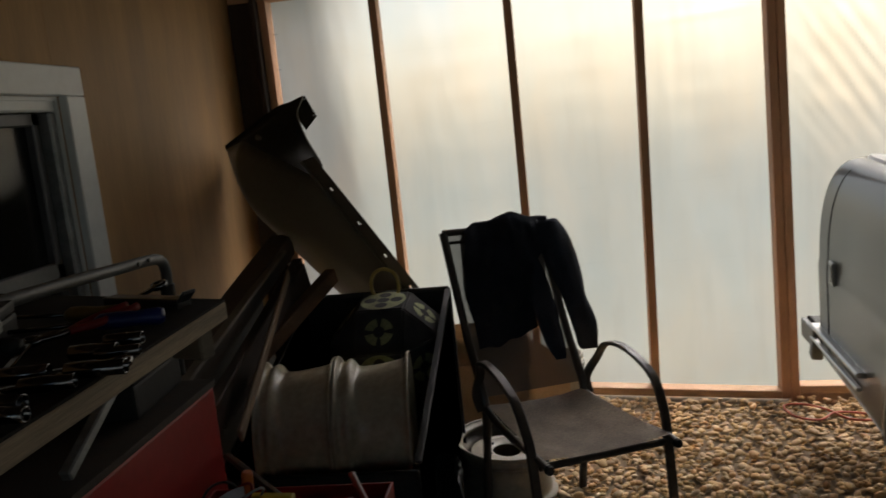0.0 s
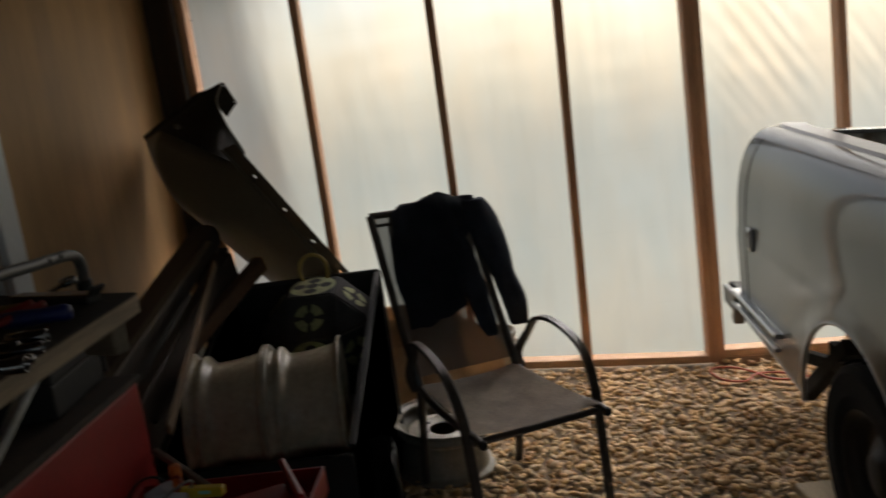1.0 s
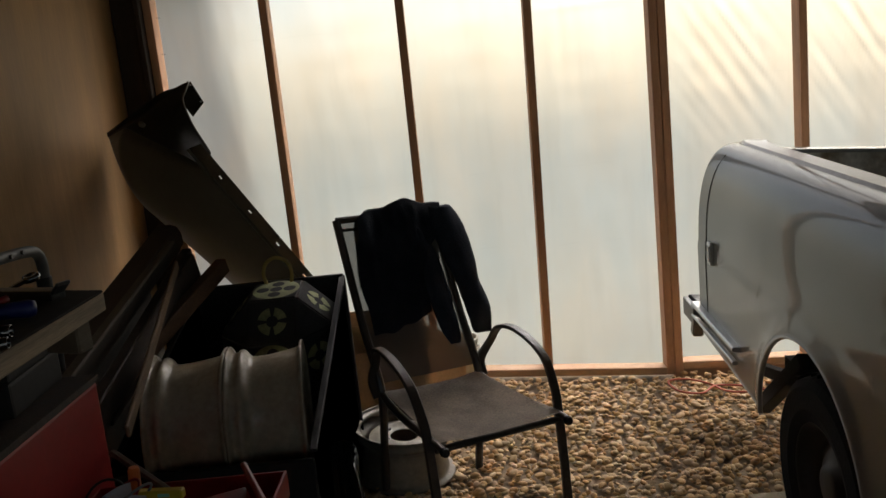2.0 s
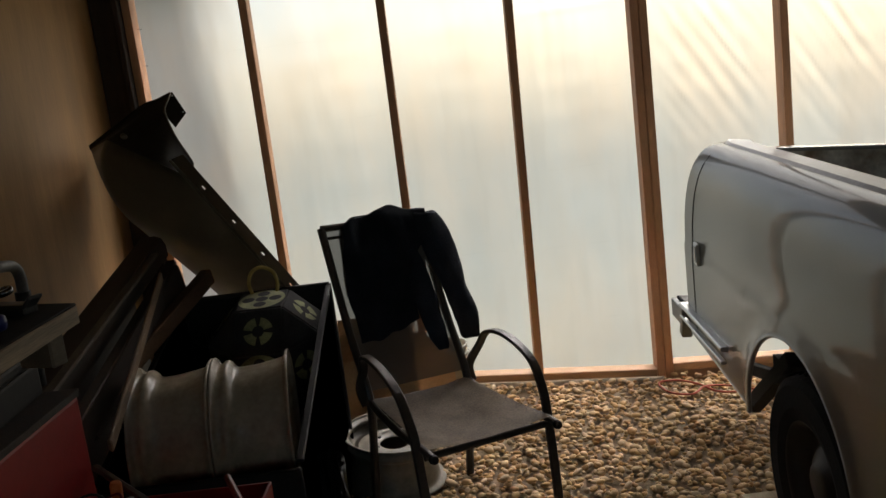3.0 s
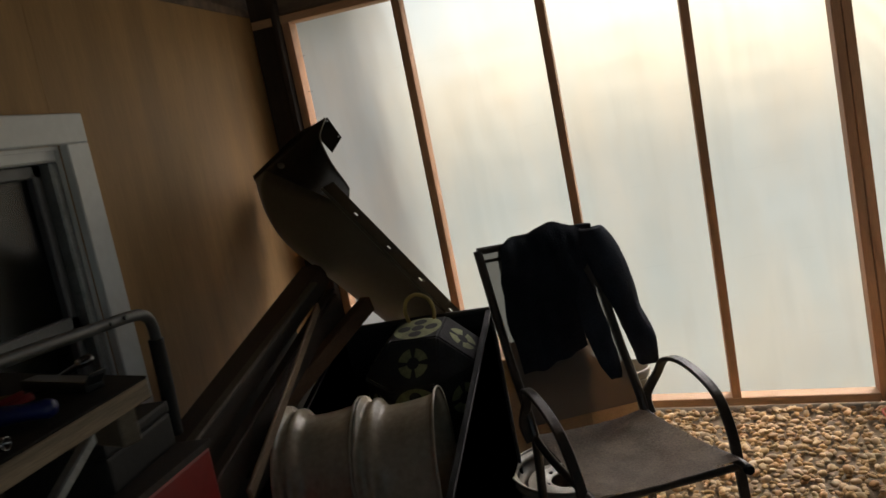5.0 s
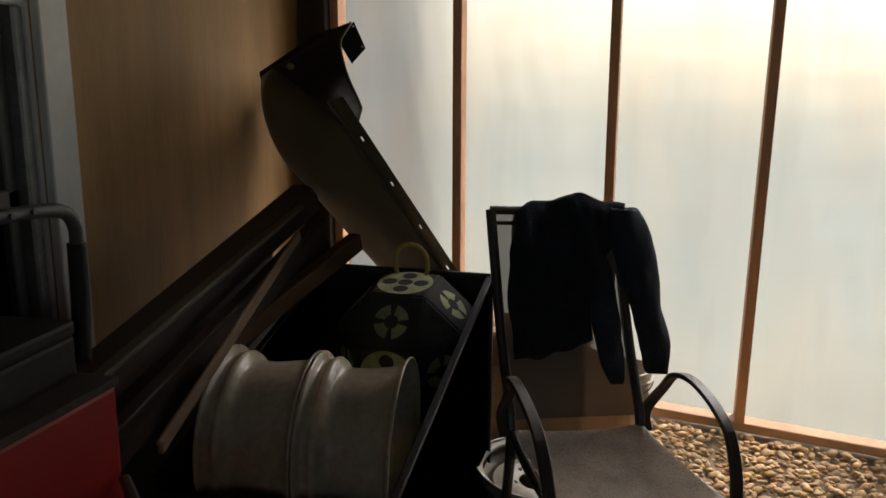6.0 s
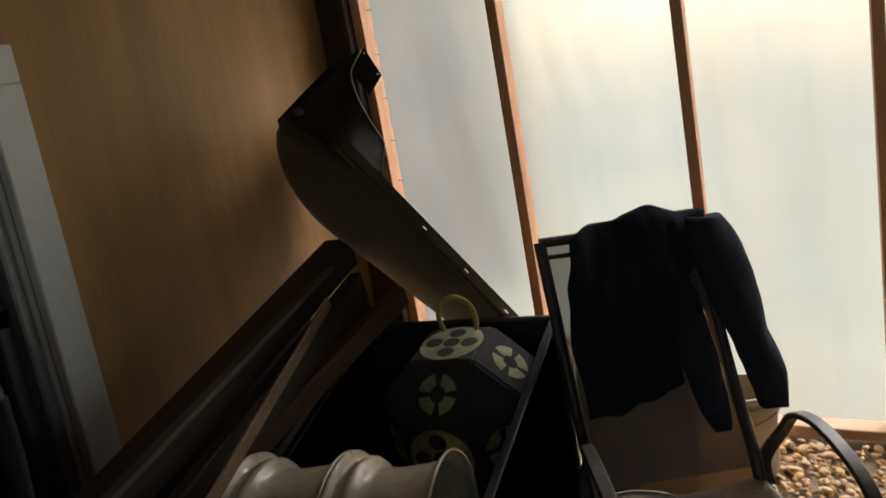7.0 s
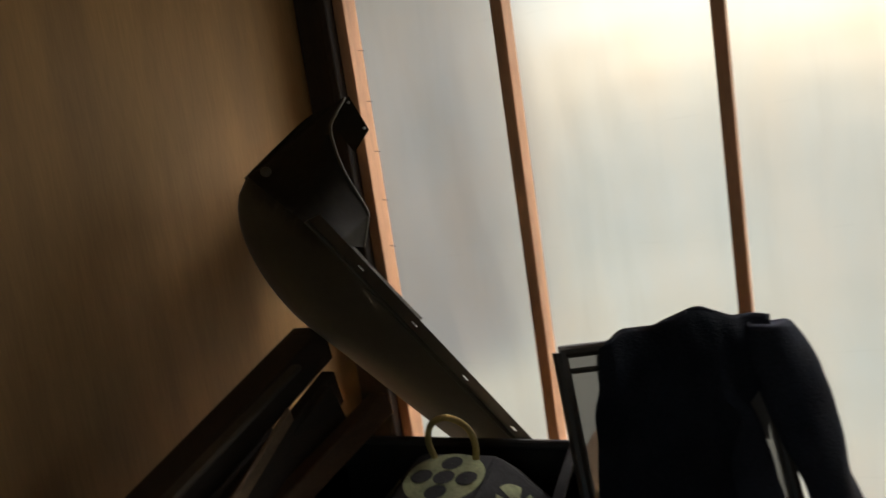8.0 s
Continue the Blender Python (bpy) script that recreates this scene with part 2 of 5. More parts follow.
M_OLIVE = mat("dull_olive_primer", (0.100, 0.083, 0.056), 0.34, vary=0.12, scale=5, grain=45, bump=0.05, rough_vary=0.04, second=(0.092, 0.077, 0.052), spec=0.5)
# olive at half strength: the shade inside the nose is put into this colour
M_APRON = mat("shaded_olive", (0.052, 0.043, 0.031), 0.6, vary=0.3, scale=6, grain=50, bump=0.1, spec=0.15)
M_CARD = mat("brown_cardboard", (0.52, 0.365, 0.225), 0.85, vary=0.15, scale=4, grain=90, bump=0.08)
M_TUB = mat("cream_tub_plastic", (0.46, 0.41, 0.31), 0.4, vary=0.1, bump=0.03)
M_TRUCK = mat("silver_grey_car_paint", (0.25, 0.255, 0.25), 0.34, metal=0.45, vary=0.07, scale=2, grain=300, bump=0.0, coat=1.0, rough_vary=0.06)
M_BEDPAINT = mat("worn_white_bed_paint", (0.72, 0.72, 0.66), 0.6, vary=0.45, scale=9, grain=40, bump=0.1, second=(0.30, 0.24, 0.17))
M_RAILCAP = mat("pale_rail_paint", (0.30, 0.30, 0.29), 0.42, coat=0.2, metal=0.2, vary=0.2, scale=7, grain=60, bump=0.03, second=(0.21, 0.21, 0.205))
M_CHROME = mat("dull_chrome", (0.50, 0.50, 0.48), 0.34, metal=0.9, vary=0.15, scale=8, grain=90, bump=0.03)
M_RUBBER = mat("black_rubber", (0.013, 0.0125, 0.012), 0.88, vary=0.3, scale=8, grain=70, bump=0.2, spec=0.15)
# rim steel near-black: the shade inside the wheel is put into it
M_HUB = mat("shaded_rim_steel", (0.025, 0.023, 0.021), 0.6, vary=0.3, bump=0.05)
M_TRIM = mat("grey_trim", (0.22, 0.22, 0.21), 0.5, vary=0.15)
M_MARKER = mat("smoked_red_lens", (0.05, 0.04, 0.04), 0.2, vary=0.1, bump=0)
M_UNDER = mat("undercarriage", (0.028, 0.025, 0.022), 0.85, vary=0.4)
M_RED = mat("red_enamel", (0.34, 0.012, 0.011), 0.4, vary=0.16, scale=4, grain=40, bump=0.04)
M_TUBE = mat("worn_grey_tube", (0.085, 0.083, 0.08), 0.5, vary=0.3, scale=12, grain=80, bump=0.05)
# blotchy plywood, near-black because the bench's shade is put into the colour
M_TOPPLY = mat("shaded_bench_plywood", (0.034, 0.027, 0.021), 0.85, vary=0.4, scale=6, grain=60, second=(0.017, 0.014, 0.012), spec=0.2)
M_EDGEPLY = mat("plywood_edge", (0.36, 0.27, 0.175), 0.8, vary=0.4, scale=5, grain=60, stretch=(4, 0.5, 12))
M_TOOLSTEEL = mat("tool_steel", (0.16, 0.16, 0.165), 0.12, metal=1.0, vary=0.25, scale=20, grain=120, bump=0.04)
M_GREYMETAL = mat("grey_cast_metal", (0.30, 0.31, 0.31), 0.45, metal=0.6, vary=0.25, scale=15, grain=90)
M_BLUE = mat("blue_handle", (0.005, 0.012, 0.11), 0.45, vary=0.2)
M_REDGRIP = mat("red_handle", (0.22, 0.01, 0.012), 0.45, vary=0.2)
# yellow grip with the low light on the bench put into its colour
M_DIM_YELLOW = mat("dim_yellow_handle", (0.17, 0.105, 0.02), 0.5, vary=0.25)
M_ORANGE = mat("orange_plastic", (0.62, 0.14, 0.02), 0.45, vary=0.15)
M_YELLOW = mat("yellow_plastic", (0.62, 0.46, 0.03), 0.45, vary=0.15)
M_PAPER = mat("white_paper", (0.66, 0.66, 0.68), 0.85, vary=0.08, bump=0.03)
M_CORD = mat("orange_red_cord", (0.52, 0.12, 0.06), 0.55, vary=0.15)
M_PLANK = mat("pale_pine_plank", (0.55, 0.44, 0.28), 0.75, vary=0.2, scale=4, grain=50, stretch=(6, 0.6, 6))
M_GRASS = mat("dry_grass", (0.35, 0.35, 0.23), 0.9, vary=0.3, scale=1.5, grain=20, bump=0.3)
M_TANWALL = mat("tan_siding", (0.70, 0.53, 0.33), 0.8, vary=0.1, scale=1, grain=10)

# ---- builders ----


def thing(name, m, label, category, group="", kind=""):
    ob = new(name)
    ob.empty_display_size = 0.1
    ob.matrix_basis = m if isinstance(m, Matrix) else Matrix.Translation(m)
    return tagged(ob, label, category, group, kind)


def part(name, bm, material, parent=None, label="", smooth=False, kind=""):
    """Links a bmesh (or a mesh) as one mesh object under a thing or a part."""
    if isinstance(bm, bpy.types.Mesh):
        me = bm
    else:
        me = bpy.data.meshes.new(name)
        bmesh.ops.recalc_face_normals(bm, faces=bm.faces)
        bm.to_mesh(me)
        bm.free()
    if material and not me.materials:
        me.materials.append(material)
    if smooth:
        me.shade_smooth()
    ob = new(name, me)
    ob.parent = parent
    return tagged(ob, label, kind=kind)


def box(sx, sy, sz, m=None, bevel=0.0, segs=1, bm=None):
    """A block with its size given, centred on the pose m."""
    bm = bm or bmesh.new()
    made = bmesh.ops.create_cube(bm, size=1.0, matrix=(m or Matrix()) @ Matrix.Diagonal((sx, sy, sz, 1)))
    if bevel:
        edges = list({e for v in made["verts"] for e in v.link_edges})
        bmesh.ops.bevel(bm, geom=edges, offset=bevel, segments=segs, affect="EDGES", profile=0.7)
    return bm


def span(a, b, width, depth, up=(0, 0, 1), bevel=0.003, bm=None):
    """A board or bar of that section from point a to point b; depth is measured along up."""
    a, b = Vector(a), Vector(b)
    y = (b - a).normalized()
    x = y.cross(Vector(up)).normalized()
    z = x.cross(y)
    m = Matrix((x, y, z)).transposed().to_4x4()
    m.translation = (a + b) / 2
    return box(width, (b - a).length, depth, m, bevel, bm=bm)


def spline(points, n, closed=False):
    """Points of a smooth curve through the given ones."""
    P = [Vector(p) for p in points]
    k = len(P)
    out = []
    for i in range(k if closed else k - 1):
        p0, p1 = P[(i - 1) % k] if closed or i else P[0], P[i]
        p2 = P[(i + 1) % k]
        p3 = P[(i + 2) % k] if closed or i + 2 < k else P[-1]
        for j in range(n):
            t = j / n
            out.append(0.5 * ((2 * p1) + (p2 - p0) * t + (2 * p0 - 5 * p1 + 4 * p2 - p3) * t * t + (3 * p1 - p0 - 3 * p2 + p3) * t ** 3))
    return out if closed else out + [P[-1]]


def sweep(path, profile, closed=False, up=(0, 0, 1), bm=None, cap=True):
    """A section (a loop of x, y) carried along a path; y lies towards up."""
    bm = bm or bmesh.new()
    n, rings = len(path), []
    for i, p in enumerate(path):
        a, b = (path[i - 1], path[(i + 1) % n]) if closed else (path[max(i - 1, 0)], path[min(i + 1, n - 1)])
        d = (Vector(b) - Vector(a)).normalized()
        x = d.cross(Vector(up))
        x = x.normalized() if x.length > 1e-4 else Vector((1, 0, 0))
        y = x.cross(d)
        rings.append([bm.verts.new(Vector(p) + x * u + y * v) for u, v in profile])
    k = len(profile)
    for i in range(n if closed else n - 1):
        r, s = rings[i], rings[(i + 1) % n]
        for j in range(k):
            bm.faces.new((r[j], r[(j + 1) % k], s[(j + 1) % k], s[j]))
    if cap and not closed:
        bm.faces.new(rings[0])
        bm.faces.new(rings[-1][::-1])
    return bm


def circle(r, n=10, ry=None):
    return [(r * math.cos(2 * math.pi * i / n), (ry or r) * math.sin(2 * math.pi * i / n)) for i in range(n)]


def flat_bar(w, t):
    w, t, c = w / 2, t / 2, min(w, t) * 0.25
    return [(w, -t + c), (w, t - c), (w - c, t), (-w + c, t), (-w, t - c), (-w, -t + c), (-w + c, -t), (w - c, -t)]


def lathe(profile, n=40, m=None, bm=None, closed=False):
    """A section of (radius, height) turned round the z axis of the pose m."""
    bm, m = bm or bmesh.new(), m or Matrix()
    rings = [[bm.verts.new(m @ Vector((r * math.cos(2 * math.pi * i / n), r * math.sin(2 * math.pi * i / n), z))) for i in range(n)] for r, z in profile]
    k = len(rings)
    for j in range(k if closed else k - 1):
        r, s = rings[j], rings[(j + 1) % k]
        for i in range(n):
            bm.faces.new((r[i], r[(i + 1) % n], s[(i + 1) % n], s[i]))
    return bm


def sheet(fn, nu, nv, thick=0.0, bm=None):
    """A surface fn(u, v), u and v from 0 to 1, with a back at the given thickness."""
    bm = bm or bmesh.new()
    g = [[bm.verts.new(fn(i / nu, j / nv)) for j in range(nv + 1)] for i in range(nu + 1)]
    faces = [bm.faces.new((g[i][j], g[i + 1][j], g[i + 1][j + 1], g[i][j + 1])) for i in range(nu) for j in range(nv)]
    if thick:
        bmesh.ops.solidify(bm, geom=faces, thickness=thick)
    return bm


def ground_z(x, y):
    return -0.086 * (min(max(x, -1.2), 4.5) - 1.815) + 0.045 * (min(max(y, -4.0), 4.6) - 4.36)


TILT = Matrix(((1, 0, 0, 0), (0, 1, 0, 0), (-0.086, 0.045, 1, 0), (0, 0, 0, 1)))

# ---- structure: ground ----
WALL_X, WALL_Y, FILM_Y, TOP = -0.70, 4.36, 4.452, 2.22


def make_ground():
    xs = [-400, -60, -12, -4, -1.2] + [-0.7 + 0.2 * i for i in range(37)] + [9, 14, 60, 400]
    ys = [-400, -60, -12, -6] + [-4 + 0.2 * i for i in range(44)] + [6, 9, 14, 60, 400]
    bm = bmesh.new()
    g = [[bm.verts.new((x, y, ground_z(x, y) - 0.03 - (0.12 if y > 4.62 else 0))) for y in ys] for x in xs]
    for i in range(len(xs) - 1):
        for j in range(len(ys) - 1):
            f = bm.faces.new((g[i][j], g[i + 1][j], g[i + 1][j + 1], g[i][j + 1]))
            # slot 2: the added pale ground beyond the open front and side
            f.material_index = 1 if ys[j + 1] > 5.0 or xs[i] < -1.0 or ys[j] < -59 else (2 if ys[j] < -4.1 or xs[i] > 6.4 else 0)
    ob = part("ground", bm, M_DIRT, smooth=True)
    ob.data.materials.append(M_GRASS)
    ob.data.materials.append(M_BOUNCE)
    return tagged(ob, "sandy bed of loose river gravel, with rough grass outdoors", "ground", kind="structure")


GROUND = make_ground()


def make_stud_wall():
    wall = thing("wall_north", (0, WALL_Y, 0), "bare stud wall of new fir closed with milky plastic film", "wall", kind="structure")

    def sill_top(x):
        return 0.04 - 0.086 * (x - 1.815) if x < 1.857 else 0.062 - 0.048 * (x - 1.9)

    studs = [(-0.54, 0.0), (0.0, 0.0), (0.636, 0.0), (1.22, 0.036), (1.815, 0.0), (1.8575, 0.0), (2.519, 0.0), (3.13, 0.0), (3.74, 0.0), (4.35, 0.0), (4.96, 0.0), (5.57, 0.0), (6.18, 0.0)]
    for x, lean in studs:
        z0 = sill_top(x + 0.02)
        if abs(x - 1.815) < 0.01:
            z0 -= 0.036
        if abs(x - 1.8575) < 0.01:
            z0 -= 0.085
        h = 2.157 - z0
        shear = Matrix(((1, 0, lean / h, 0), (0, 1, 0, 0), (0, 0, 1, 0), (0, 0, 0, 1)))
        part("stud", box(0.0385, 0.089, h, Matrix.Translation((x + 0.019, 0.0445, z0 + h / 2)) @ shear, 0.002), M_STUD, wall)
    part("bottom_plate", span((-0.54, 0.0445, sill_top(-0.54) - 0.019), (1.814, 0.0445, sill_top(1.814) - 0.019), 0.089, 0.038), M_PLATE, wall)
    part("bottom_plate", span((1.8965, 0.0445, sill_top(1.9) - 0.019), (6.4, 0.0445, sill_top(6.4) - 0.019), 0.089, 0.038), M_PLATE, wall)
    part("ground_sill", span((1.90, 0.048, sill_top(1.9) - 0.080), (6.4, 0.048, sill_top(6.4) - 0.080), 0.08, 0.08), M_PLATE, wall)
    part("top_plate", span((-0.69, 0.0445, 2.176), (6.4, 0.0445, 2.176), 0.089, 0.038), M_PLATE, wall)
    # stapled film behind the studs, slack between them and drawn into folds towards the studs
    centres = [s[0] + 0.02 for s in studs]

    def film(u, v):
        x, z = -0.56 + 6.9 * u, -0.12 + 2.34 * v
        away = min(abs(x - c) for c in centres)
        slack = min(1.0, away / 0.2)
        fold = 0.016 * noise.noise(Vector((x * 6, z * 1.1, 2))) + 0.003 * noise.noise(Vector((x * 13 + z * 3, z * 1.6, 7)))
        if x > 1.86:
            # straight slanting wrinkles pulled out from the top corner of the doubled stud
            d, s = (x - 1.9) * 0.83 + (z - 2.2) * 0.55, (x - 1.9) * 0.55 - (z - 2.2) * 0.83
            fold += (0.011 * noise.noise(Vector((d * 25, s * 1.0, 3))) + 0.008 * noise.noise(Vector((d * 11, s * 0.8, 8)))) * max(0.0, min(1.0, (z - 0.95) / 0.5))
        if 1.24 < x < 1.82:
            # short hanging folds between two sagging cross creases
            for zc, h in ((1.865 + 0.05 * (x - 1.5), 0.0045), (2.10 + 0.04 * (x - 1.5), 0.003)):
                fold += h * math.exp(-((z - zc) / 0.018) ** 2)
            fold += 0.012 * noise.noise(Vector((x * 16, z * 1.6, 11))) * max(0.0, min(1.0, (z - 1.25) / 0.3))
        fold += 0.004 * noise.noise(Vector((x * 2, z * 9, 4)))
        return (x, FILM_Y - WALL_Y + 0.004 + slack * (0.012 + fold), z)

    sheeting = part("plastic_film", sheet(film, 460, 150), M_FILM, wall, "milky translucent plastic film, creased and stapled", smooth=True)
    if sum(p.normal.y for p in sheeting.data.polygons) > 0:
        sheeting.data.flip_normals()
    bm = bmesh.new()
    for z in (0.55, 0.72, 1.157, 1.32, 1.489, 1.66, 1.83, 2.0):
        box(0.022, 0.002, 0.002, pose(-0.492, 0.088 - 0.03, z, 0, 8, 0), bm=bm)
    part("staples", bm, M_BLACKMETAL, wall)
    post = part("corner_post", box(0.148, 0.14, 2.35, Matrix.Translation((-0.619, 0.075, 1.17)), 0.006), M_POST, wall, "dark treated corner post")
    part("batten", box(0.026, 0.05, 2.2, Matrix.Translation((-0.556, -0.02, 1.15)), 0.004), M_POST, post)
    return wall


make_stud_wall()


def make_plywood_wall():
    wall = thing("wall_west", (WALL_X, 0, 0), "bare tan plywood wall with faint upright grain", "wall", kind="structure")
    wy0, wy1, wz0, wz1 = 1.93, 2.790, 0.62, 1.703
    for y0, y1, z0, z1 in ((2.790, 4.44, -0.2, TOP), (1.50, 1.93, -0.2, TOP), (0.28, 1.4975, -0.2, TOP), (-0.94, 0.2775, -0.2, TOP), (-2.2, -0.9425, -0.2, TOP), (-4.0, -2.2025, -0.2, TOP),
                           (wy0, wy1, -0.2, wz0), (wy0, wy1, wz1, TOP)):
        part("plywood_panel", box(0.10, y1 - y0, z1 - z0, Matrix.Translation((-0.05, (y0 + y1) / 2, (z0 + z1) / 2)), 0.001), M_PLY, wall)
    # window
    win = thing("window_1", (WALL_X, (wy0 + wy1) / 2, wz0), "white vinyl sliding window with dark glass", "window", kind="structure")
    w, h = wy1 - wy0, wz1 - wz0
    t = 0.092
    fr = part("window_frame", box(0.03, w + 0.212, t, Matrix.Translation((0.016, 0, h + t / 2)), 0.004), M_WHITE, win)
    for y in (-w / 2 - 0.053, w / 2 + 0.053):
        part("side_casing", box(0.03, 0.106, h, Matrix.Translation((0.016, y, h / 2)), 0.004), M_WHITE, fr)
    part("window_sill", box(0.05, w + 2 * t, t, Matrix.Translation((0.026, 0, -t / 2)), 0.004), M_WHITE, win)
    s = 0.045
    for name, y, z, sy, sz in (("sash_rail", 0, h - s / 2, w, s), ("sash_rail", 0, s / 2, w, s), ("sash_stile", -w / 2 + s / 2, h / 2, s, h - 2 * s), ("sash_stile", w / 2 - s / 2, h / 2, s, h - 2 * s)):
        part(name, box(0.05, sy, sz, Matrix.Translation((-0.035, y, z)), 0.006), M_GREYMETAL if sy < w else M_WHITE, win)
    for name, y, z, sy, sz in (("inner_rail", 0, h - s - 0.02, w - 2 * s, 0.04), ("inner_rail", 0, s + 0.02, w - 2 * s, 0.04), ("inner_rail", 0, 0.55, w - 2 * s, 0.05), ("inner_stile", w / 2 - s - 0.02, h / 2, 0.04, h - 2 * s)):
        part(name, box(0.03, sy, sz, Matrix.Translation((-0.06, y, z)), 0.004), M_DARKFRAME if z != 0.55 else M_TRIM, win)
    for y, z, sy, sz in ((-w / 2 + 0.006, h / 2, 0.012, h), (w / 2 - 0.006, h / 2, 0.012, h), (0, h - 0.006, w - 0.024, 0.012), (0, 0.006, w - 0.024, 0.012)):
        part("jamb", box(0.098, sy, sz, Matrix.Translation((-0.050, y, z))), M_WHITE, win)
    pane = part("pane", box(0.004, w - 2 * s, h - 2 * s, Matrix.Translation((-0.072, 0, h / 2))), M_GLASS, win)
    pane.visible_shadow = False
    # room behind the glass: its dimness is put into the near-black walls
    room = thing("dark_room", (WALL_X - 0.85, (wy0 + wy1) / 2, wz0 - 0.3), "room behind the window, walls near-black in place of shade", "room", kind="structure")
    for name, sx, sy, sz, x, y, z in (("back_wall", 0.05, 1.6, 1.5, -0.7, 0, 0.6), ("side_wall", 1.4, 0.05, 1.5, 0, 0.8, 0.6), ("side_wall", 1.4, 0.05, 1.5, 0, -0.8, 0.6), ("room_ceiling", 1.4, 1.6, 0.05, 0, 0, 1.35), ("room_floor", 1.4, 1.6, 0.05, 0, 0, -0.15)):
        part(name, box(sx, sy, sz, Matrix.Translation((x, y, z))), M_NEARBLACK, room)
    cur = thing("curtain", (WALL_X - 0.2, 2.38, 1.35), "grey curtain hanging behind the glass, darkened for the dim room", "curtain")
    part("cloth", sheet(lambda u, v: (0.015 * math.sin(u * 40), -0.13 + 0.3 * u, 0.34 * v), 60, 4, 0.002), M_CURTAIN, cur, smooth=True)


make_plywood_wall()


def make_enclosure():
    c = thing("ceiling", (0, 0, 0), "dark weathered board ceiling on rough joists", "ceiling", kind="structure")
    bm = bmesh.new()
    for i in range(36):
        box(7.3, 0.235, 0.02, Matrix.Translation((2.85, -3.9 + 0.24 * i, 2.43)), 0.003, bm=bm)
    for i in range(13):
        box(0.04, 8.4, 0.16, Matrix.Translation((-0.3 + 0.6 * i, 0.26, 2.338)), 0.003, bm=bm)
    box(0.09, 8.4, 0.035, Matrix.Translation((-0.745, 0.2, 2.24)), 0.003, bm=bm)
    box(0.04, 8.5, 0.21, Matrix.Translation((-0.745, 0.2, 2.325)), 0.003, bm=bm)
    box(7.1, 0.04, 0.225, Matrix.Translation((2.85, 4.40, 2.31)), 0.003, bm=bm)
    part("ceiling_boards", bm, M_CEIL, c)
    east = thing("wall_east", (6.45, 0, 0), "open side of the shed with posts and a beam", "wall", kind="structure")
    for y in (-3.95, -1.2, 1.55, 4.3):
        part("post", box(0.12, 0.12, 2.8, Matrix.Translation((0, y, 0.8)), 0.006), M_POST, east)
    part("beam", box(0.1, 8.5, 0.16, Matrix.Translation((0, 0.2, 2.30)), 0.006), M_POST, east)
    south = thing("wall_south", (0, -4.05, 0), "open front of the shed with posts and a beam", "wall", kind="structure")
    for x in (-0.69, 3.0):
        part("post", box(0.12, 0.12, 2.8, Matrix.Translation((x, 0, 0.8)), 0.006), M_POST, south)
    part("beam", box(7.1, 0.1, 0.16, Matrix.Translation((2.85, 0, 2.30)), 0.006), M_POST, south)
    roof = part("roof", box(8.2, 9.4, 0.06, Matrix.Translation((2.85, 0.2, 2.50))), M_CEIL)
    tagged(roof, "dark shed roof overhanging the plastic wall", "roof", kind="structure")
    house = thing("neighbour_house", (-2.4, 7.2, 0), "sunlit tan house wall beyond the plastic", "house")
    part("wall", box(3.4, 0.2, 3.4, Matrix.Translation((0, 0, 1.6))), M_TANWALL, house)
    part("roof", box(3.8, 1.0, 0.12, pose(0, -0.1, 3.4, 12, 0, 0)), M_CEIL, house)


make_enclosure()

# ---- the pickup truck ----


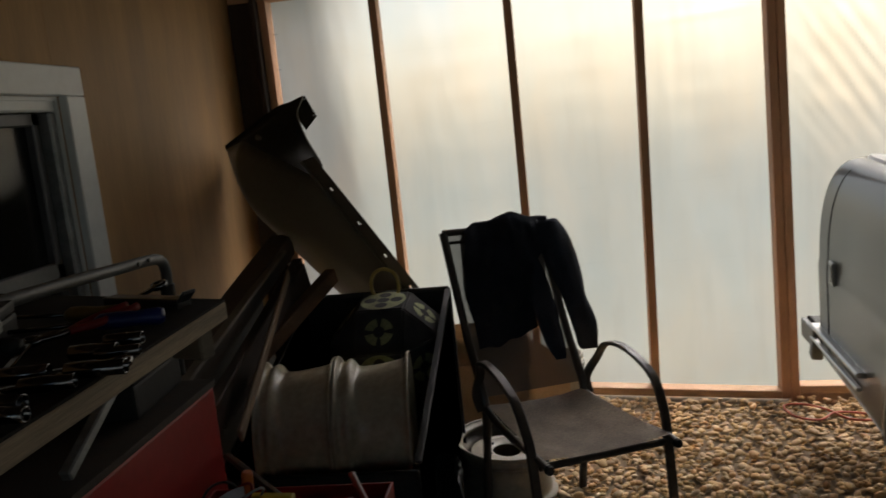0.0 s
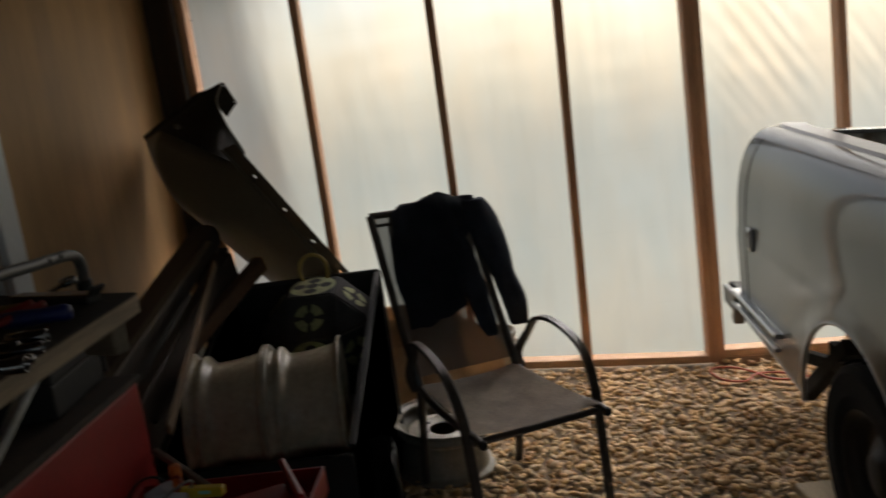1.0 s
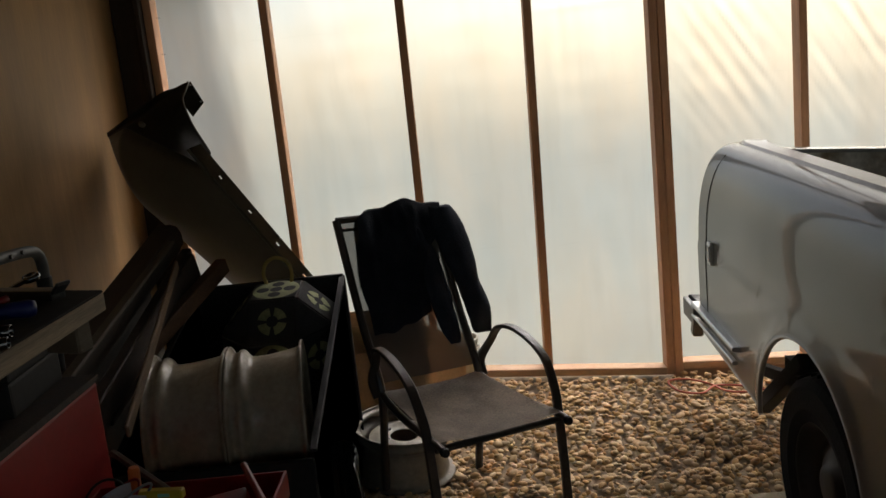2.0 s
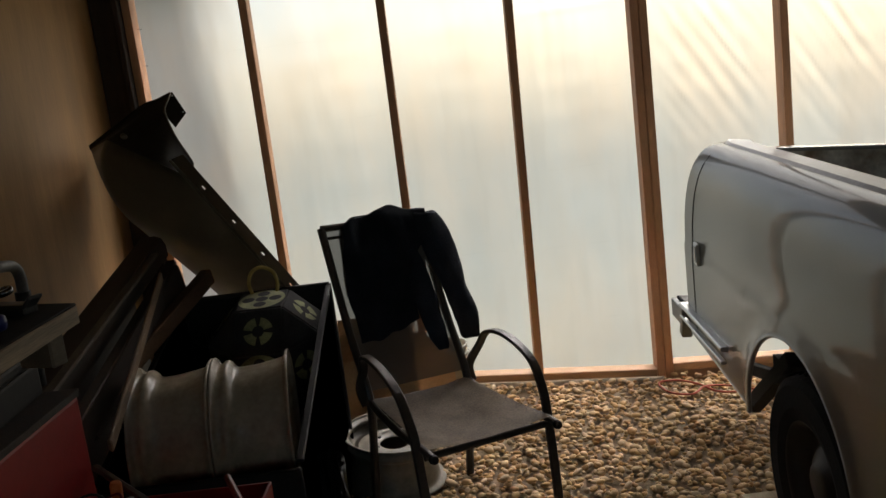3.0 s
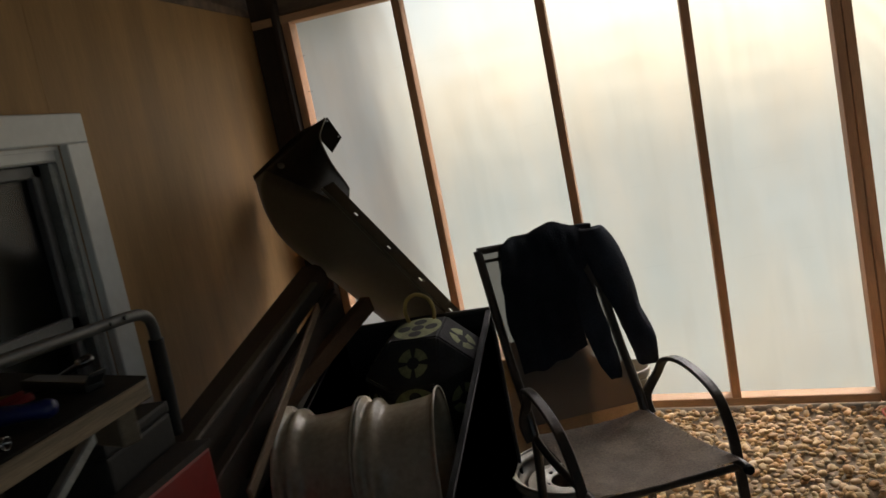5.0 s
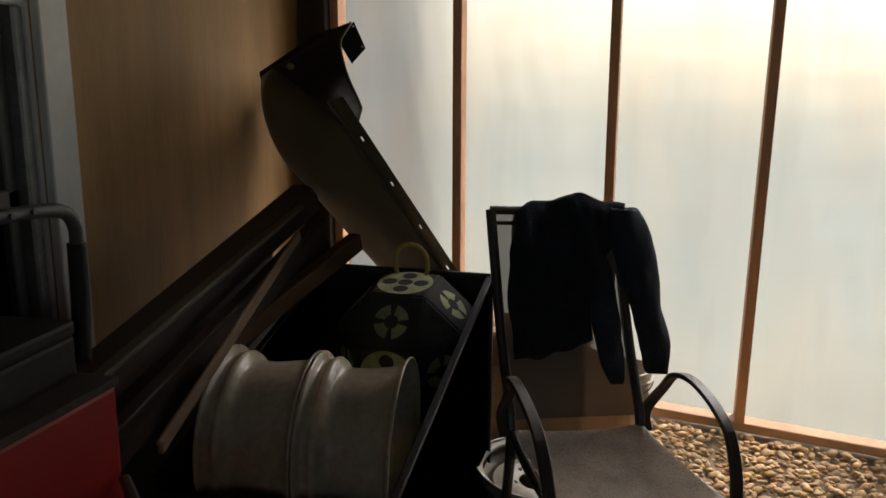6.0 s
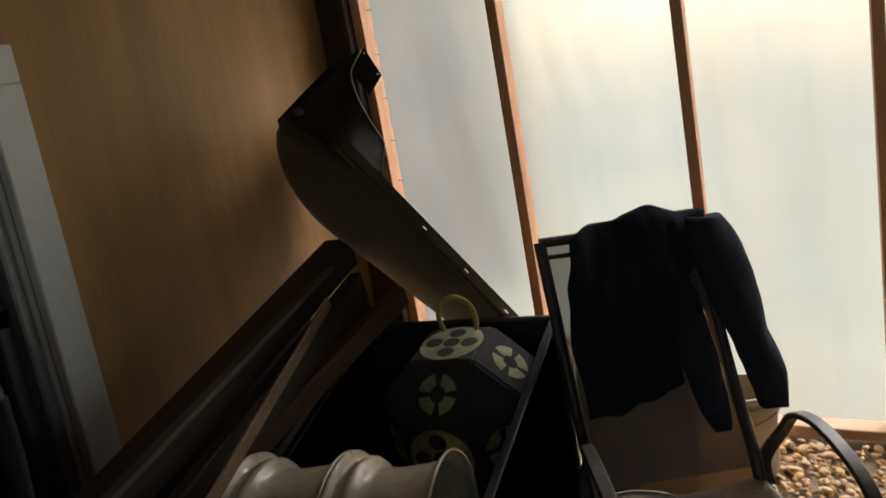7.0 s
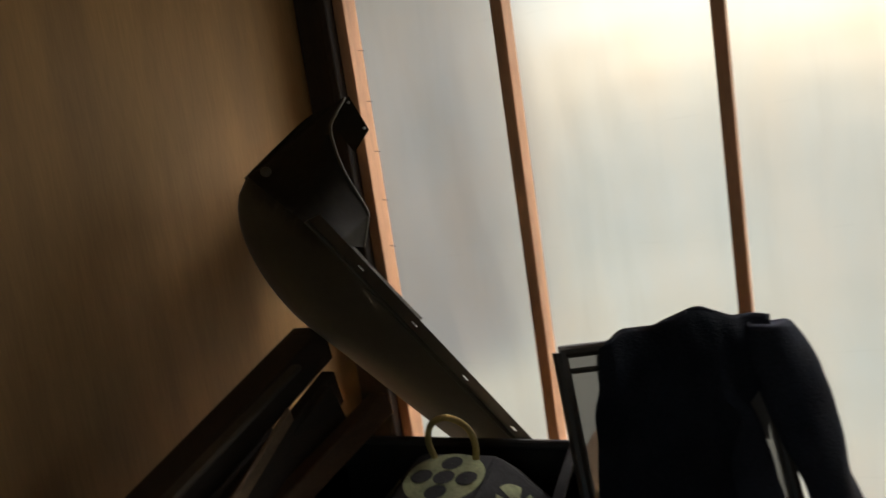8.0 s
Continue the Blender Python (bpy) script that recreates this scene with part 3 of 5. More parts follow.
def make_truck():
    m = pose(0, 0, 0, 0, 0, -2.2)
    m.translation = (1.855, 3.87, ground_z(1.855, 3.87))
    truck = thing("pickup_truck", m, "silver-grey pickup truck parked tail to the plastic wall", "truck")
    # local frame: x across (0 = near side), -y towards the front, z up; the tail stands at y = 0
    W, RAIL, LEN = 1.74, 1.222, 1.90
    WHEEL_Y, WHEEL_R, ARCH = -1.20, 0.345, 0.42
    wheel_z = WHEEL_R - 0.005
    INSET = 0.19

    def side_x(z):
        """The bedside: upright below, rolled in towards the rail above."""
        k = max(0.0, (z - 0.74) / (RAIL - 0.74))
        return INSET * (1 - (1 - min(1.0, k) ** 2.6) ** (1 / 2.6)) + 0.05 * max(0.0, (0.5 - z) / 0.3) ** 2

    def low_edge(y):
        low = 0.40 - 0.05 * min(1.0, max(0.0, -y / 0.8))
        d = abs(y - WHEEL_Y)
        if d < ARCH:
            low = max(low, wheel_z + math.sqrt(ARCH ** 2 - d ** 2))
        return low

    for near in (True, False):
        def skin(u, v):
            y = 0.08 - (LEN + 0.08) * u
            low = low_edge(y)
            z = low + (RAIL - low) * (1 - (1 - v) ** 1.7)
            x = side_x(z) + 0.045 * max(0.0, 1 - (0.08 - y) / 0.11) ** 2.2
            x += 0.0025 * math.tanh((z - 0.80) / 0.012) - 0.0025
            d = math.hypot(y - WHEEL_Y, z - wheel_z) - ARCH
            x -= 0.016 * math.exp(-(d / 0.05) ** 2)
            return (x if near else W - x, y, z)
        part("bedside", sheet(skin, 150, 60, 0.004), M_TRUCK, truck, smooth=True)
    for x, s in ((INSET + 0.06, 1), (W - INSET - 0.06, -1)):
        prof = [(-0.066, -0.03), (-0.062, -0.004), (-0.045, 0.010), (0.045, 0.010), (0.058, 0.0), (0.062, -0.05), (0.056, -0.05), (0.05, -0.006)]
        part("rail_cap", sweep([(x + s * 0.03 * max(0, 1 - i / 3) ** 2, 0.066 - 0.049 * i, RAIL - 0.001) for i in range(41)], prof), M_RAILCAP, truck, "pale worn top of the bed rail", smooth=False)
        part("inner_panel", box(0.006, LEN - 0.02, 0.46, Matrix.Translation((x + s * 0.058, -LEN / 2, RAIL - 0.26))), M_BEDPAINT, truck)
    GW = W - 2 * INSET - 0.14
    gate = part("tailgate", box(GW, 0.05, 0.48, Matrix.Translation((W / 2, -0.07, RAIL - 0.27)), 0.01, 2), M_BEDPAINT, truck, "tailgate with chipped pale paint inside")
    part("gate_rim", box(GW, 0.07, 0.018, Matrix.Translation((W / 2, -0.066, RAIL - 0.022)), 0.006, 2), M_TRUCK, gate)
    part("bed_floor", box(W - 0.5, LEN - 0.02, 0.03, Matrix.Translation((W / 2, -LEN / 2, 0.70))), M_BEDPAINT, truck)
    part("bulkhead", box(W - 0.5, 0.04, 0.50, Matrix.Translation((W / 2, -LEN + 0.02, RAIL - 0.27)), 0.008), M_TRUCK, truck)
    # rounded tail pillars beyond the panel seam
    for near in (True, False):
        def pillar(u, v):
            z = 0.42 + (RAIL - 0.42) * v
            a = u * math.pi / 2
            x = side_x(z) + 0.044 + 0.09 * math.sin(a)
            return (x if near else W - x, 0.08 + 0.012 * math.sin(a * 2), z)
        part("tail_pillar", sheet(pillar, 8, 24, 0.004), M_TRUCK, truck, smooth=True)
    seam = [(side_x(z) - 0.0035 + 0.0025 * math.tanh((z - 0.80) / 0.012), -0.135, z) for z in [0.44 + 0.0395 * i for i in range(20)]]
    part("panel_seam", sweep(seam, circle(0.0020, 6), up=(0, 1, 0)), M_UNDER, truck, "dark gap between panels")
    mark = part("side_marker", box(0.014, 0.062, 0.090, pose(-0.010, -0.225, 0.80, 0, 0, -4), 0.003), M_CHROME, truck, "small side marker lamp")
    part("lens", box(0.004, 0.036, 0.064, pose(-0.0175, -0.225, 0.80, 0, 0, -4), 0.001), M_MARKER, mark)
    # wheel arch lips
    for x, s in ((-0.012, 1), (W + 0.012, -1)):
        lip = []
        for i in range(61):
            a = math.radians(3 + 174 * i / 60)
            z = wheel_z + (ARCH + 0.002) * math.sin(a)
            lip.append((x + s * (0.03 if z < 0.32 else 0.0) + s * side_x(z) * 0.5, WHEEL_Y + (ARCH + 0.002) * math.cos(a), z))
        part("arch_lip", sweep(lip, flat_bar(0.020, 0.016), up=(s, 0, 0)), M_TRUCK, truck, "rolled wheel arch lip", smooth=False)
    # step bumper, its end, and the two chrome strips along the quarter panel
    bump = part("rear_bumper", box(W - 0.10, 0.20, 0.11, Matrix.Translation((W / 2 + 0.0, 0.13, 0.43)), 0.015, 2), M_CHROME, truck, "dull chrome step bumper")
    for x in (0.12, W - 0.12):
        part("step_pad", box(0.24, 0.17, 0.014, Matrix.Translation((x, 0.14, 0.493)), 0.004), M_RUBBER, bump, "ribbed grey step pad")
        for i in range(11):
            part("rib", box(0.22, 0.006, 0.004, Matrix.Translation((x, 0.075 + 0.013 * i, 0.502))), M_TRIM, bump)
    for x, s in ((-0.03, 1), (W + 0.03, -1)):
        part("bumper_end", box(0.05, 0.19, 0.085, Matrix.Translation((x + s * 0.03, 0.135, 0.447)), 0.012, 3), M_TRIM, bump, "grey moulded bumper end")
        part("bumper_lip", box(0.05, 0.05, 0.075, pose(x + s * 0.04, 0.12, 0.372, 24, 0, 0), 0.008), M_TRIM, bump)
        part("side_strip", sweep([(x + s * 0.016, 0.03 - 0.05 * i, 0.515) for i in range(13)], flat_bar(0.045, 0.02), up=(0, 0, 1)), M_CHROME, truck, "chrome rubbing strip")
        part("lower_strip", sweep([(x + s * 0.012, 0.06 - 0.05 * i, 0.452) for i in range(13)], flat_bar(0.022, 0.014), up=(0, 0, 1)), M_CHROME, truck, "thin chrome strip")
    # wheels
    turn = pose(0, 0, 0, 0, -90, 0)
    tyre_prof = [(0.20, -0.10), (0.24, -0.112), (0.31, -0.112), (0.335, -0.098), (0.343, -0.07), (0.343, 0.07), (0.335, 0.098), (0.31, 0.112), (0.24, 0.112), (0.20, 0.10)]
    bm = lathe(tyre_prof, 64, turn)
    bmesh.ops.recalc_face_normals(bm, faces=bm.faces)
    tyre_me, rim_me, lug_me = bpy.data.meshes.new("tyre"), bpy.data.meshes.new("rim"), bpy.data.meshes.new("tread_block")
    bm.to_mesh(tyre_me)
    bm.free()
    bm = lathe([(0.202, 0.10), (0.19, 0.095), (0.18, 0.07), (0.165, 0.03), (0.12, 0.035), (0.10, 0.055), (0.075, 0.06), (0.066, 0.075), (0.045, 0.082), (0.0005, 0.084)], 40, turn)
    bmesh.ops.recalc_face_normals(bm, faces=bm.faces)
    bm.to_mesh(rim_me)
    bm.free()
    bm = box(0.062, 0.028, 0.014, Matrix(), 0.003)
    bm.to_mesh(lug_me)
    bm.free()
    lug_me.materials.append(M_RUBBER)
    for x, y in ((0.142, WHEEL_Y + 0.03), (W - 0.142, WHEEL_Y + 0.03), (0.142, -4.2), (W - 0.142, -4.2)):
        wheel = new("wheel")
        wheel.empty_display_size, wheel.parent = 0.1, truck
        wheel.matrix_basis = pose(x, y, wheel_z - 0.045, 0, 0, 0 if x < 1 else 180)
        tyre = part("tyre", tyre_me, M_RUBBER, wheel, "black ribbed tyre", smooth=False)
        part("rim", rim_me, M_HUB, wheel, "steel rim, near-black for the shade in the wheel", smooth=True)
        if x < 1 and y > -2:
            for i in range(44):
                for k in (-1, 1):
                    lug = part("tread_block", lug_me, None, wheel)
                    lug.matrix_basis = pose(0, 0, 0, 360 / 44 * i + (4 if k > 0 else 0), 0, 0) @ pose(k * 0.05, 0, 0.344, 0, 0, 22 * k)
    # undercarriage
    for x in (0.42, W - 0.42):
        part("frame_rail", box(0.07, 5.2, 0.12, Matrix.Translation((x, -2.55, 0.46))), M_UNDER, truck)
        part("leaf_spring", span((x - 0.06, -0.45, 0.44), (x - 0.06, WHEEL_Y - 0.1, wheel_z + 0.05), 0.06, 0.035), M_UNDER, truck)
    part("rear_axle", sweep([(0.16, WHEEL_Y, wheel_z), (W - 0.16, WHEEL_Y, wheel_z)], circle(0.05)), M_UNDER, truck)
    part("shock_absorber", span((0.13, -0.38, 0.21), (0.125, -0.86, 0.58), 0.05, 0.055), M_UNDER, truck)
    part("spring_shackle", span((0.13, -0.40, 0.375), (0.12, -0.86, 0.50), 0.04, 0.045), M_UNDER, truck)
    part("cross_member", box(W - 0.3, 0.07, 0.08, Matrix.Translation((W / 2, -0.62, 0.46))), M_UNDER, truck)
    part("hitch_bracket", box(0.12, 0.06, 0.10, Matrix.Translation((0.12, -0.05, 0.36))), M_UNDER, truck)
    for x in (0.30, W - 0.30):
        part("wheel_well", sheet(lambda u, v: (x - 0.13 + 0.26 * u, WHEEL_Y + 0.44 * math.cos(math.pi * (0.12 + 0.40 * v)), wheel_z + 0.44 * math.sin(math.pi * (0.12 + 0.40 * v)) + 0.0), 2, 16, 0.003), M_UNDER, truck)
    # cab and bonnet ahead of the bed
    cab = part("cab", box(W - 0.14, 1.35, 0.62, Matrix.Translation((W / 2, -LEN - 0.72, 0.78)), 0.05, 3), M_TRUCK, truck)
    part("cab_roof", box(W - 0.42, 1.05, 0.50, Matrix.Translation((W / 2, -LEN - 0.62, 1.33)), 0.09, 4), M_TRUCK, cab)
    part("rear_window", box(1.0, 0.01, 0.30, Matrix.Translation((W / 2, -LEN - 0.094, 1.34)), 0.002), M_BLACK, cab)
    part("bonnet", box(W - 0.16, 1.35, 0.55, Matrix.Translation((W / 2, -LEN - 2.1, 0.72)), 0.07, 3), M_TRUCK, truck)
    # the whole body follows the slope of the gravel
    slope = (m.to_3x3().inverted() @ TILT.to_3x3() @ m.to_3x3()).to_4x4()
    for child in truck.children:
        if child.type == "EMPTY":
            child.location = slope @ child.location
            continue
        for ob in [child, *child.children]:
            ob.data.transform(slope)
    return truck


make_truck()

# ---- sling chair and jacket ----
CH_YAW = 28.0
CH_M = pose(0.688, 2.813, ground_z(0.688, 2.813), 0, 0, CH_YAW)  # origin: front left corner; x along the front, y towards the back
CH_LEAN = (CH_M.to_3x3().inverted() @ TILT.to_3x3() @ CH_M.to_3x3()).to_4x4()  # it stands on the slope of the gravel


def make_chair():
    chair = thing("patio_chair", CH_M, "brown sling patio chair with dark curved metal arms", "chair")
    D, SEAT, TOPZ, LEAN = 0.42, 0.395, 1.005, 0.25
    FRONT_W, BACK_W = 0.475, 0.405

    def wide(y):
        return FRONT_W + (BACK_W - FRONT_W) * max(0.0, min(1.0, y / D))

    bar = flat_bar(0.015, 0.034)
    tube = circle(0.0155, 10)
    for side in (0, 1):
        s = 1 if side else -1
        fx, bx = side * FRONT_W, side * BACK_W
        arm = spline([(fx + s * 0.012, 0.0, -0.01), (fx + s * 0.015, 0.012, SEAT * 0.5), (fx + s * 0.018, 0.03, SEAT), (fx + s * 0.022, 0.05, 0.475), (fx + s * 0.026, 0.10, 0.556), (fx + s * 0.026, 0.19, 0.598),
                      (fx + s * 0.024, 0.30, 0.612), (fx + s * 0.016, 0.385, 0.590), (fx + s * 0.004, 0.43, 0.53), (bx + s * 0.024, 0.435, 0.46), (bx + s * 0.018, 0.41, 0.405)], 6)
        part("arm", sweep(arm, bar, up=(1, 0, 0)), M_FRAME, chair, "curved flat metal arm and front leg")
        post = spline([(bx, D + 0.07, -0.01), (bx, D + 0.03, 0.21), (bx, D, SEAT + 0.03), (bx, D + 0.10, 0.63), (bx, D + 0.18, 0.82), (bx, D + LEAN, TOPZ)], 5)
        part("back_post", sweep(post, tube, up=(1, 0, 0)), M_FRAME, chair)
        rail = spline([(fx, -0.045, SEAT - 0.010), (fx, 0.0, SEAT - 0.004), (wide(0.2) * side, 0.2, SEAT - 0.012), (wide(0.34) * side, 0.34, SEAT), (bx, 0.41, SEAT + 0.016)], 5)
        part("seat_rail", sweep(rail, circle(0.013, 10)), M_FRAME, chair)
        part("end_cap", lathe([(0.001, 0.012), (0.014, 0.010), (0.017, 0), (0.014, -0.01), (0.001, -0.012)], 10, pose(fx, -0.05, SEAT - 0.008, 90, 0, 0)), M_BLACK, chair)
    part("front_bar", sweep([(0, 0.015, SEAT - 0.03), (FRONT_W, 0.015, SEAT - 0.03)], circle(0.012, 8)), M_FRAME, chair)
    part("rear_bar", sweep([(0, D, SEAT - 0.03), (BACK_W, D, SEAT - 0.03)], circle(0.012, 8)), M_FRAME, chair)
    part("top_bar", sweep([(0, D + LEAN, TOPZ), (BACK_W, D + LEAN, TOPZ)], circle(0.013, 10)), M_FRAME, chair)
    part("lower_back_bar", sweep([(0.01, D + LEAN - 0.014, TOPZ - 0.036), (BACK_W - 0.01, D + LEAN - 0.014, TOPZ - 0.036)], circle(0.006, 8)), M_FRAME, chair)

    def seat(u, v):
        y = -0.015 + (D + 0.01) * v
        sag = -0.03 * math.sin(math.pi * u) * (0.4 + 0.6 * math.sin(math.pi * v)) + 0.003 * noise.noise(Vector((u * 6, v * 6, 0)))
        return (0.005 + (wide(y) - 0.01) * u, y, SEAT + 0.008 + 0.02 * v * v + sag)

    part("seat", sheet(seat, 20, 20, 0.003), M_SLING, chair, "brown woven sling seat, dusty", smooth=True)

    def back(u, v):
        z = SEAT + 0.05 + (TOPZ - 0.008 - SEAT - 0.05) * v
        y = D + 0.012 + (LEAN - 0.016) * v + 0.03 * math.sin(math.pi * u) * math.sin(math.pi * v)
        return (0.008 + (BACK_W - 0.016) * u, y, z)

    part("backrest", sheet(back, 16, 20), M_MESH, chair, "thin grey see-through mesh back", smooth=True)
    for ob in chair.children:
        ob.data.transform(CH_LEAN)
    return chair


def mesh_fabric(name):
    m = bpy.data.materials.new(name)
    m.use_nodes = True
    t = m.node_tree
    N, L = t.nodes, t.links
    b, out = N["Principled BSDF"], N["Material Output"]
    b.inputs["Base Color"].default_value, b.inputs["Roughness"].default_value = (0.19, 0.165, 0.145, 1), 0.8
    see, mix = N.new("ShaderNodeBsdfTransparent"), N.new("ShaderNodeMixShader")
    mix.inputs["Fac"].default_value = 0.20
    L.new(b.outputs["BSDF"], mix.inputs[1])
    L.new(see.outputs["BSDF"], mix.inputs[2])
    L.new(mix.outputs["Shader"], out.inputs["Surface"])
    return m


M_MESH = mesh_fabric("open_mesh_fabric")
make_chair()


def make_jacket():
    """A dark jacket hung over the chair's top bar: body in front and behind, one sleeve down each side of the gap."""
    jacket = thing("jacket", CH_M, "black fleece jacket slung over the chair back", "jacket")
    D, TOPZ, LEAN = 0.42, 1.005, 0.25
    ridge = spline([(0.06, 0.004, 0), (0.085, 0.012, 0), (0.13, 0.030, 0), (0.19, 0.034, 0), (0.225, 0.048, 0), (0.29, 0.062, 0), (0.335, 0.048, 0), (0.37, 0.036, 0), (0.42, 0.036, 0), (0.46, 0.028, 0), (0.50, 0.01, 0)], 6)

    def crest(x):
        for p, q in zip(ridge, ridge[1:]):
            if p.x <= x <= q.x:
                return p.y + (q.y - p.y) * (x - p.x) / (q.x - p.x)
        return 0.006

    def back_y(z):
        return D + LEAN * max(0.0, (z - 0.40)) / (TOPZ - 0.40)

    def wob(x, z, s=1.0):
        return s * (0.012 * noise.noise(Vector((x * 9, z * 6, 3))) + 0.006 * noise.noise(Vector((x * 25, z * 14, 9))))

    def drape(x, z):
        """Long folds that hang from the crest."""
        return 0.007 * noise.noise(Vector((x * 17 + z * 2.5, z * 2.2, 5))) + 0.004 * noise.noise(Vector((x * 34 - z * 4, z * 3.5, 8)))

    def body(u, v):
        # v runs up the front, over the bar and down behind
        k0 = min(1.0, v / 0.72)
        x0 = 0.020 + 0.022 * k0 + 0.040 * max(0.0, (k0 - 0.70) / 0.30) ** 1.6 - 0.016 * math.exp(-((k0 - 0.40) / 0.16) ** 2) + 0.006 * noise.noise(Vector((v * 9, 1, 5)))
        x1 = 0.275 + 0.10 * min(1, max(0, k0 - 0.35) / 0.35) ** 1.2 + 0.065 * max(0.0, (k0 - 0.72) / 0.28)
        x = x0 + (x1 - x0) * u
        top = TOPZ + crest(x)
        low = 0.612 + 0.045 * u * u + 0.010 * noise.noise(Vector((u * 5, 7, 2)))
        if v < 0.72:
            z = low + (top - low) * k0
            y = back_y(z) - 0.032 - 0.016 * math.sin(math.pi * k0) + wob(x, z, 1.4) + drape(x, z) + 0.03 * k0 ** 22
        else:
            k = (v - 0.72) / 0.28
            z = top - 0.30 * k
            y = back_y(TOPZ) + 0.05 * math.sin(min(1, k * 4) * 1.57) + wob(x, z)
        return (x, y, z)

    part("body", sheet(body, 60, 84, 0.006), M_NAVY, jacket, smooth=True)

    def limb(points, radii, n=20):
        bm = bmesh.new()
        path = spline(points, 10)
        rings = []
        for i, p in enumerate(path):
            k = i / (len(path) - 1) * (len(radii) - 1)
            a, b = radii[int(k)], radii[min(int(k) + 1, len(radii) - 1)]
            rx = a[0] + (b[0] - a[0]) * (k - int(k))
            ry = a[1] + (b[1] - a[1]) * (k - int(k))
            ring = []
            for j in range(n):
                an = 2 * math.pi * j / n
                q = Vector(p) + Vector((rx * math.cos(an), ry * math.sin(an), 0))
                q += Vector((wob(q.x, q.z, 0.8) + drape(q.x, q.z), wob(q.x + 3, q.z, 1.0) + drape(q.x + 2, q.z), 0.004 * math.sin(an * 3)))
                ring.append(bm.verts.new(q))
            rings.append(ring)
        for r, t in zip(rings, rings[1:]):
            for j in range(n):
                bm.faces.new((r[j], r[(j + 1) % n], t[(j + 1) % n], t[j]))
        bm.faces.new(rings[0][::-1])
        bm.faces.new(rings[-1])
        part("sleeve", bm, M_NAVY, jacket, smooth=True)

    # one sleeve hangs over the post, the other beside the body
    limb([(0.428, 0.642, 1.022), (0.434, 0.615, 0.95), (0.466, 0.585, 0.80), (0.505, 0.580, 0.66), (0.537, 0.592, 0.512)], [(0.050, 0.028), (0.068, 0.046), (0.066, 0.047), (0.055, 0.044), (0.037, 0.034)])
    limb([(0.30, 0.625, 0.97), (0.315, 0.58, 0.85), (0.322, 0.535, 0.74), (0.336, 0.51, 0.63), (0.352, 0.49, 0.528)], [(0.012, 0.01), (0.046, 0.022), (0.050, 0.032), (0.044, 0.033), (0.030, 0.024)])
    for ob in jacket.children:
        ob.data.transform(CH_LEAN)


make_jacket()

# ---- black bin with wheels and the archery target ----


def make_bin():
    g = ground_z(0.1, 2.9)
    bn = thing("open_bin", (0.1, 2.85, g), "open black bin with a high back and sloping sides", "bin")
    z0 = -g
    back_y, front_y = 0.61, -0.37
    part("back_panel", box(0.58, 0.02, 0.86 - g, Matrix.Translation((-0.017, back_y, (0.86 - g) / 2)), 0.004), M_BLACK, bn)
    part("back_rim", sweep([(-0.30, back_y, 0.863 + z0), (0.265, back_y, 0.863 + z0)], circle(0.011, 10)), M_BLACKMETAL, bn)
    # side panels: paler than back and front, side light painted in
    for x in (-0.30, 0.262):
        def wall(u, v):
            y = front_y + (back_y - front_y) * u
            top = 0.578 + 0.282 * u
            return (x, y, 0.01 + (top - g - 0.01) * v)
        part("side_panel", sheet(wall, 8, 4, 0.012), M_BINSIDE_LIT, bn)
        part("side_rim", sweep([(x, front_y, 0.583 + z0), (x, back_y, 0.863 + z0)], flat_bar(0.022, 0.010), up=(0, 0, 1)), M_BLACK, bn)
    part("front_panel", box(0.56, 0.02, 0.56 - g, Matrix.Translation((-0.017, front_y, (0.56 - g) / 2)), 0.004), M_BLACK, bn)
    part("floor_panel", box(0.54, 0.94, 0.02, Matrix.Translation((-0.017, 0.12, 0.377 - g)), 0.002), M_BLACK, bn)


make_bin()


def wheel_rim_profile(w, r):
    """Section of a steel wheel barrel: flanges, bead seats, drop well, in (radius, along the axle), outside then back inside."""
    outer = [(r, 0.0), (r + 0.001, 0.004), (r - 0.003, 0.009), (r - 0.015, 0.013), (r - 0.020, 0.018), (r - 0.019, 0.030), (r - 0.012, 0.036), (r - 0.011, 0.044), (r - 0.016, 0.052), (r - 0.027, 0.060), (r - 0.035, 0.068), (r - 0.037, 0.080), (r - 0.036, w * 0.50),
             (r - 0.033, w * 0.62), (r - 0.028, w * 0.76), (r - 0.024, w - 0.030), (r - 0.021, w - 0.018), (r - 0.015, w - 0.013), (r - 0.003, w - 0.009), (r + 0.001, w - 0.004), (r, w)]
    return outer + [(a - 0.006, b) for a, b in outer[::-1]]


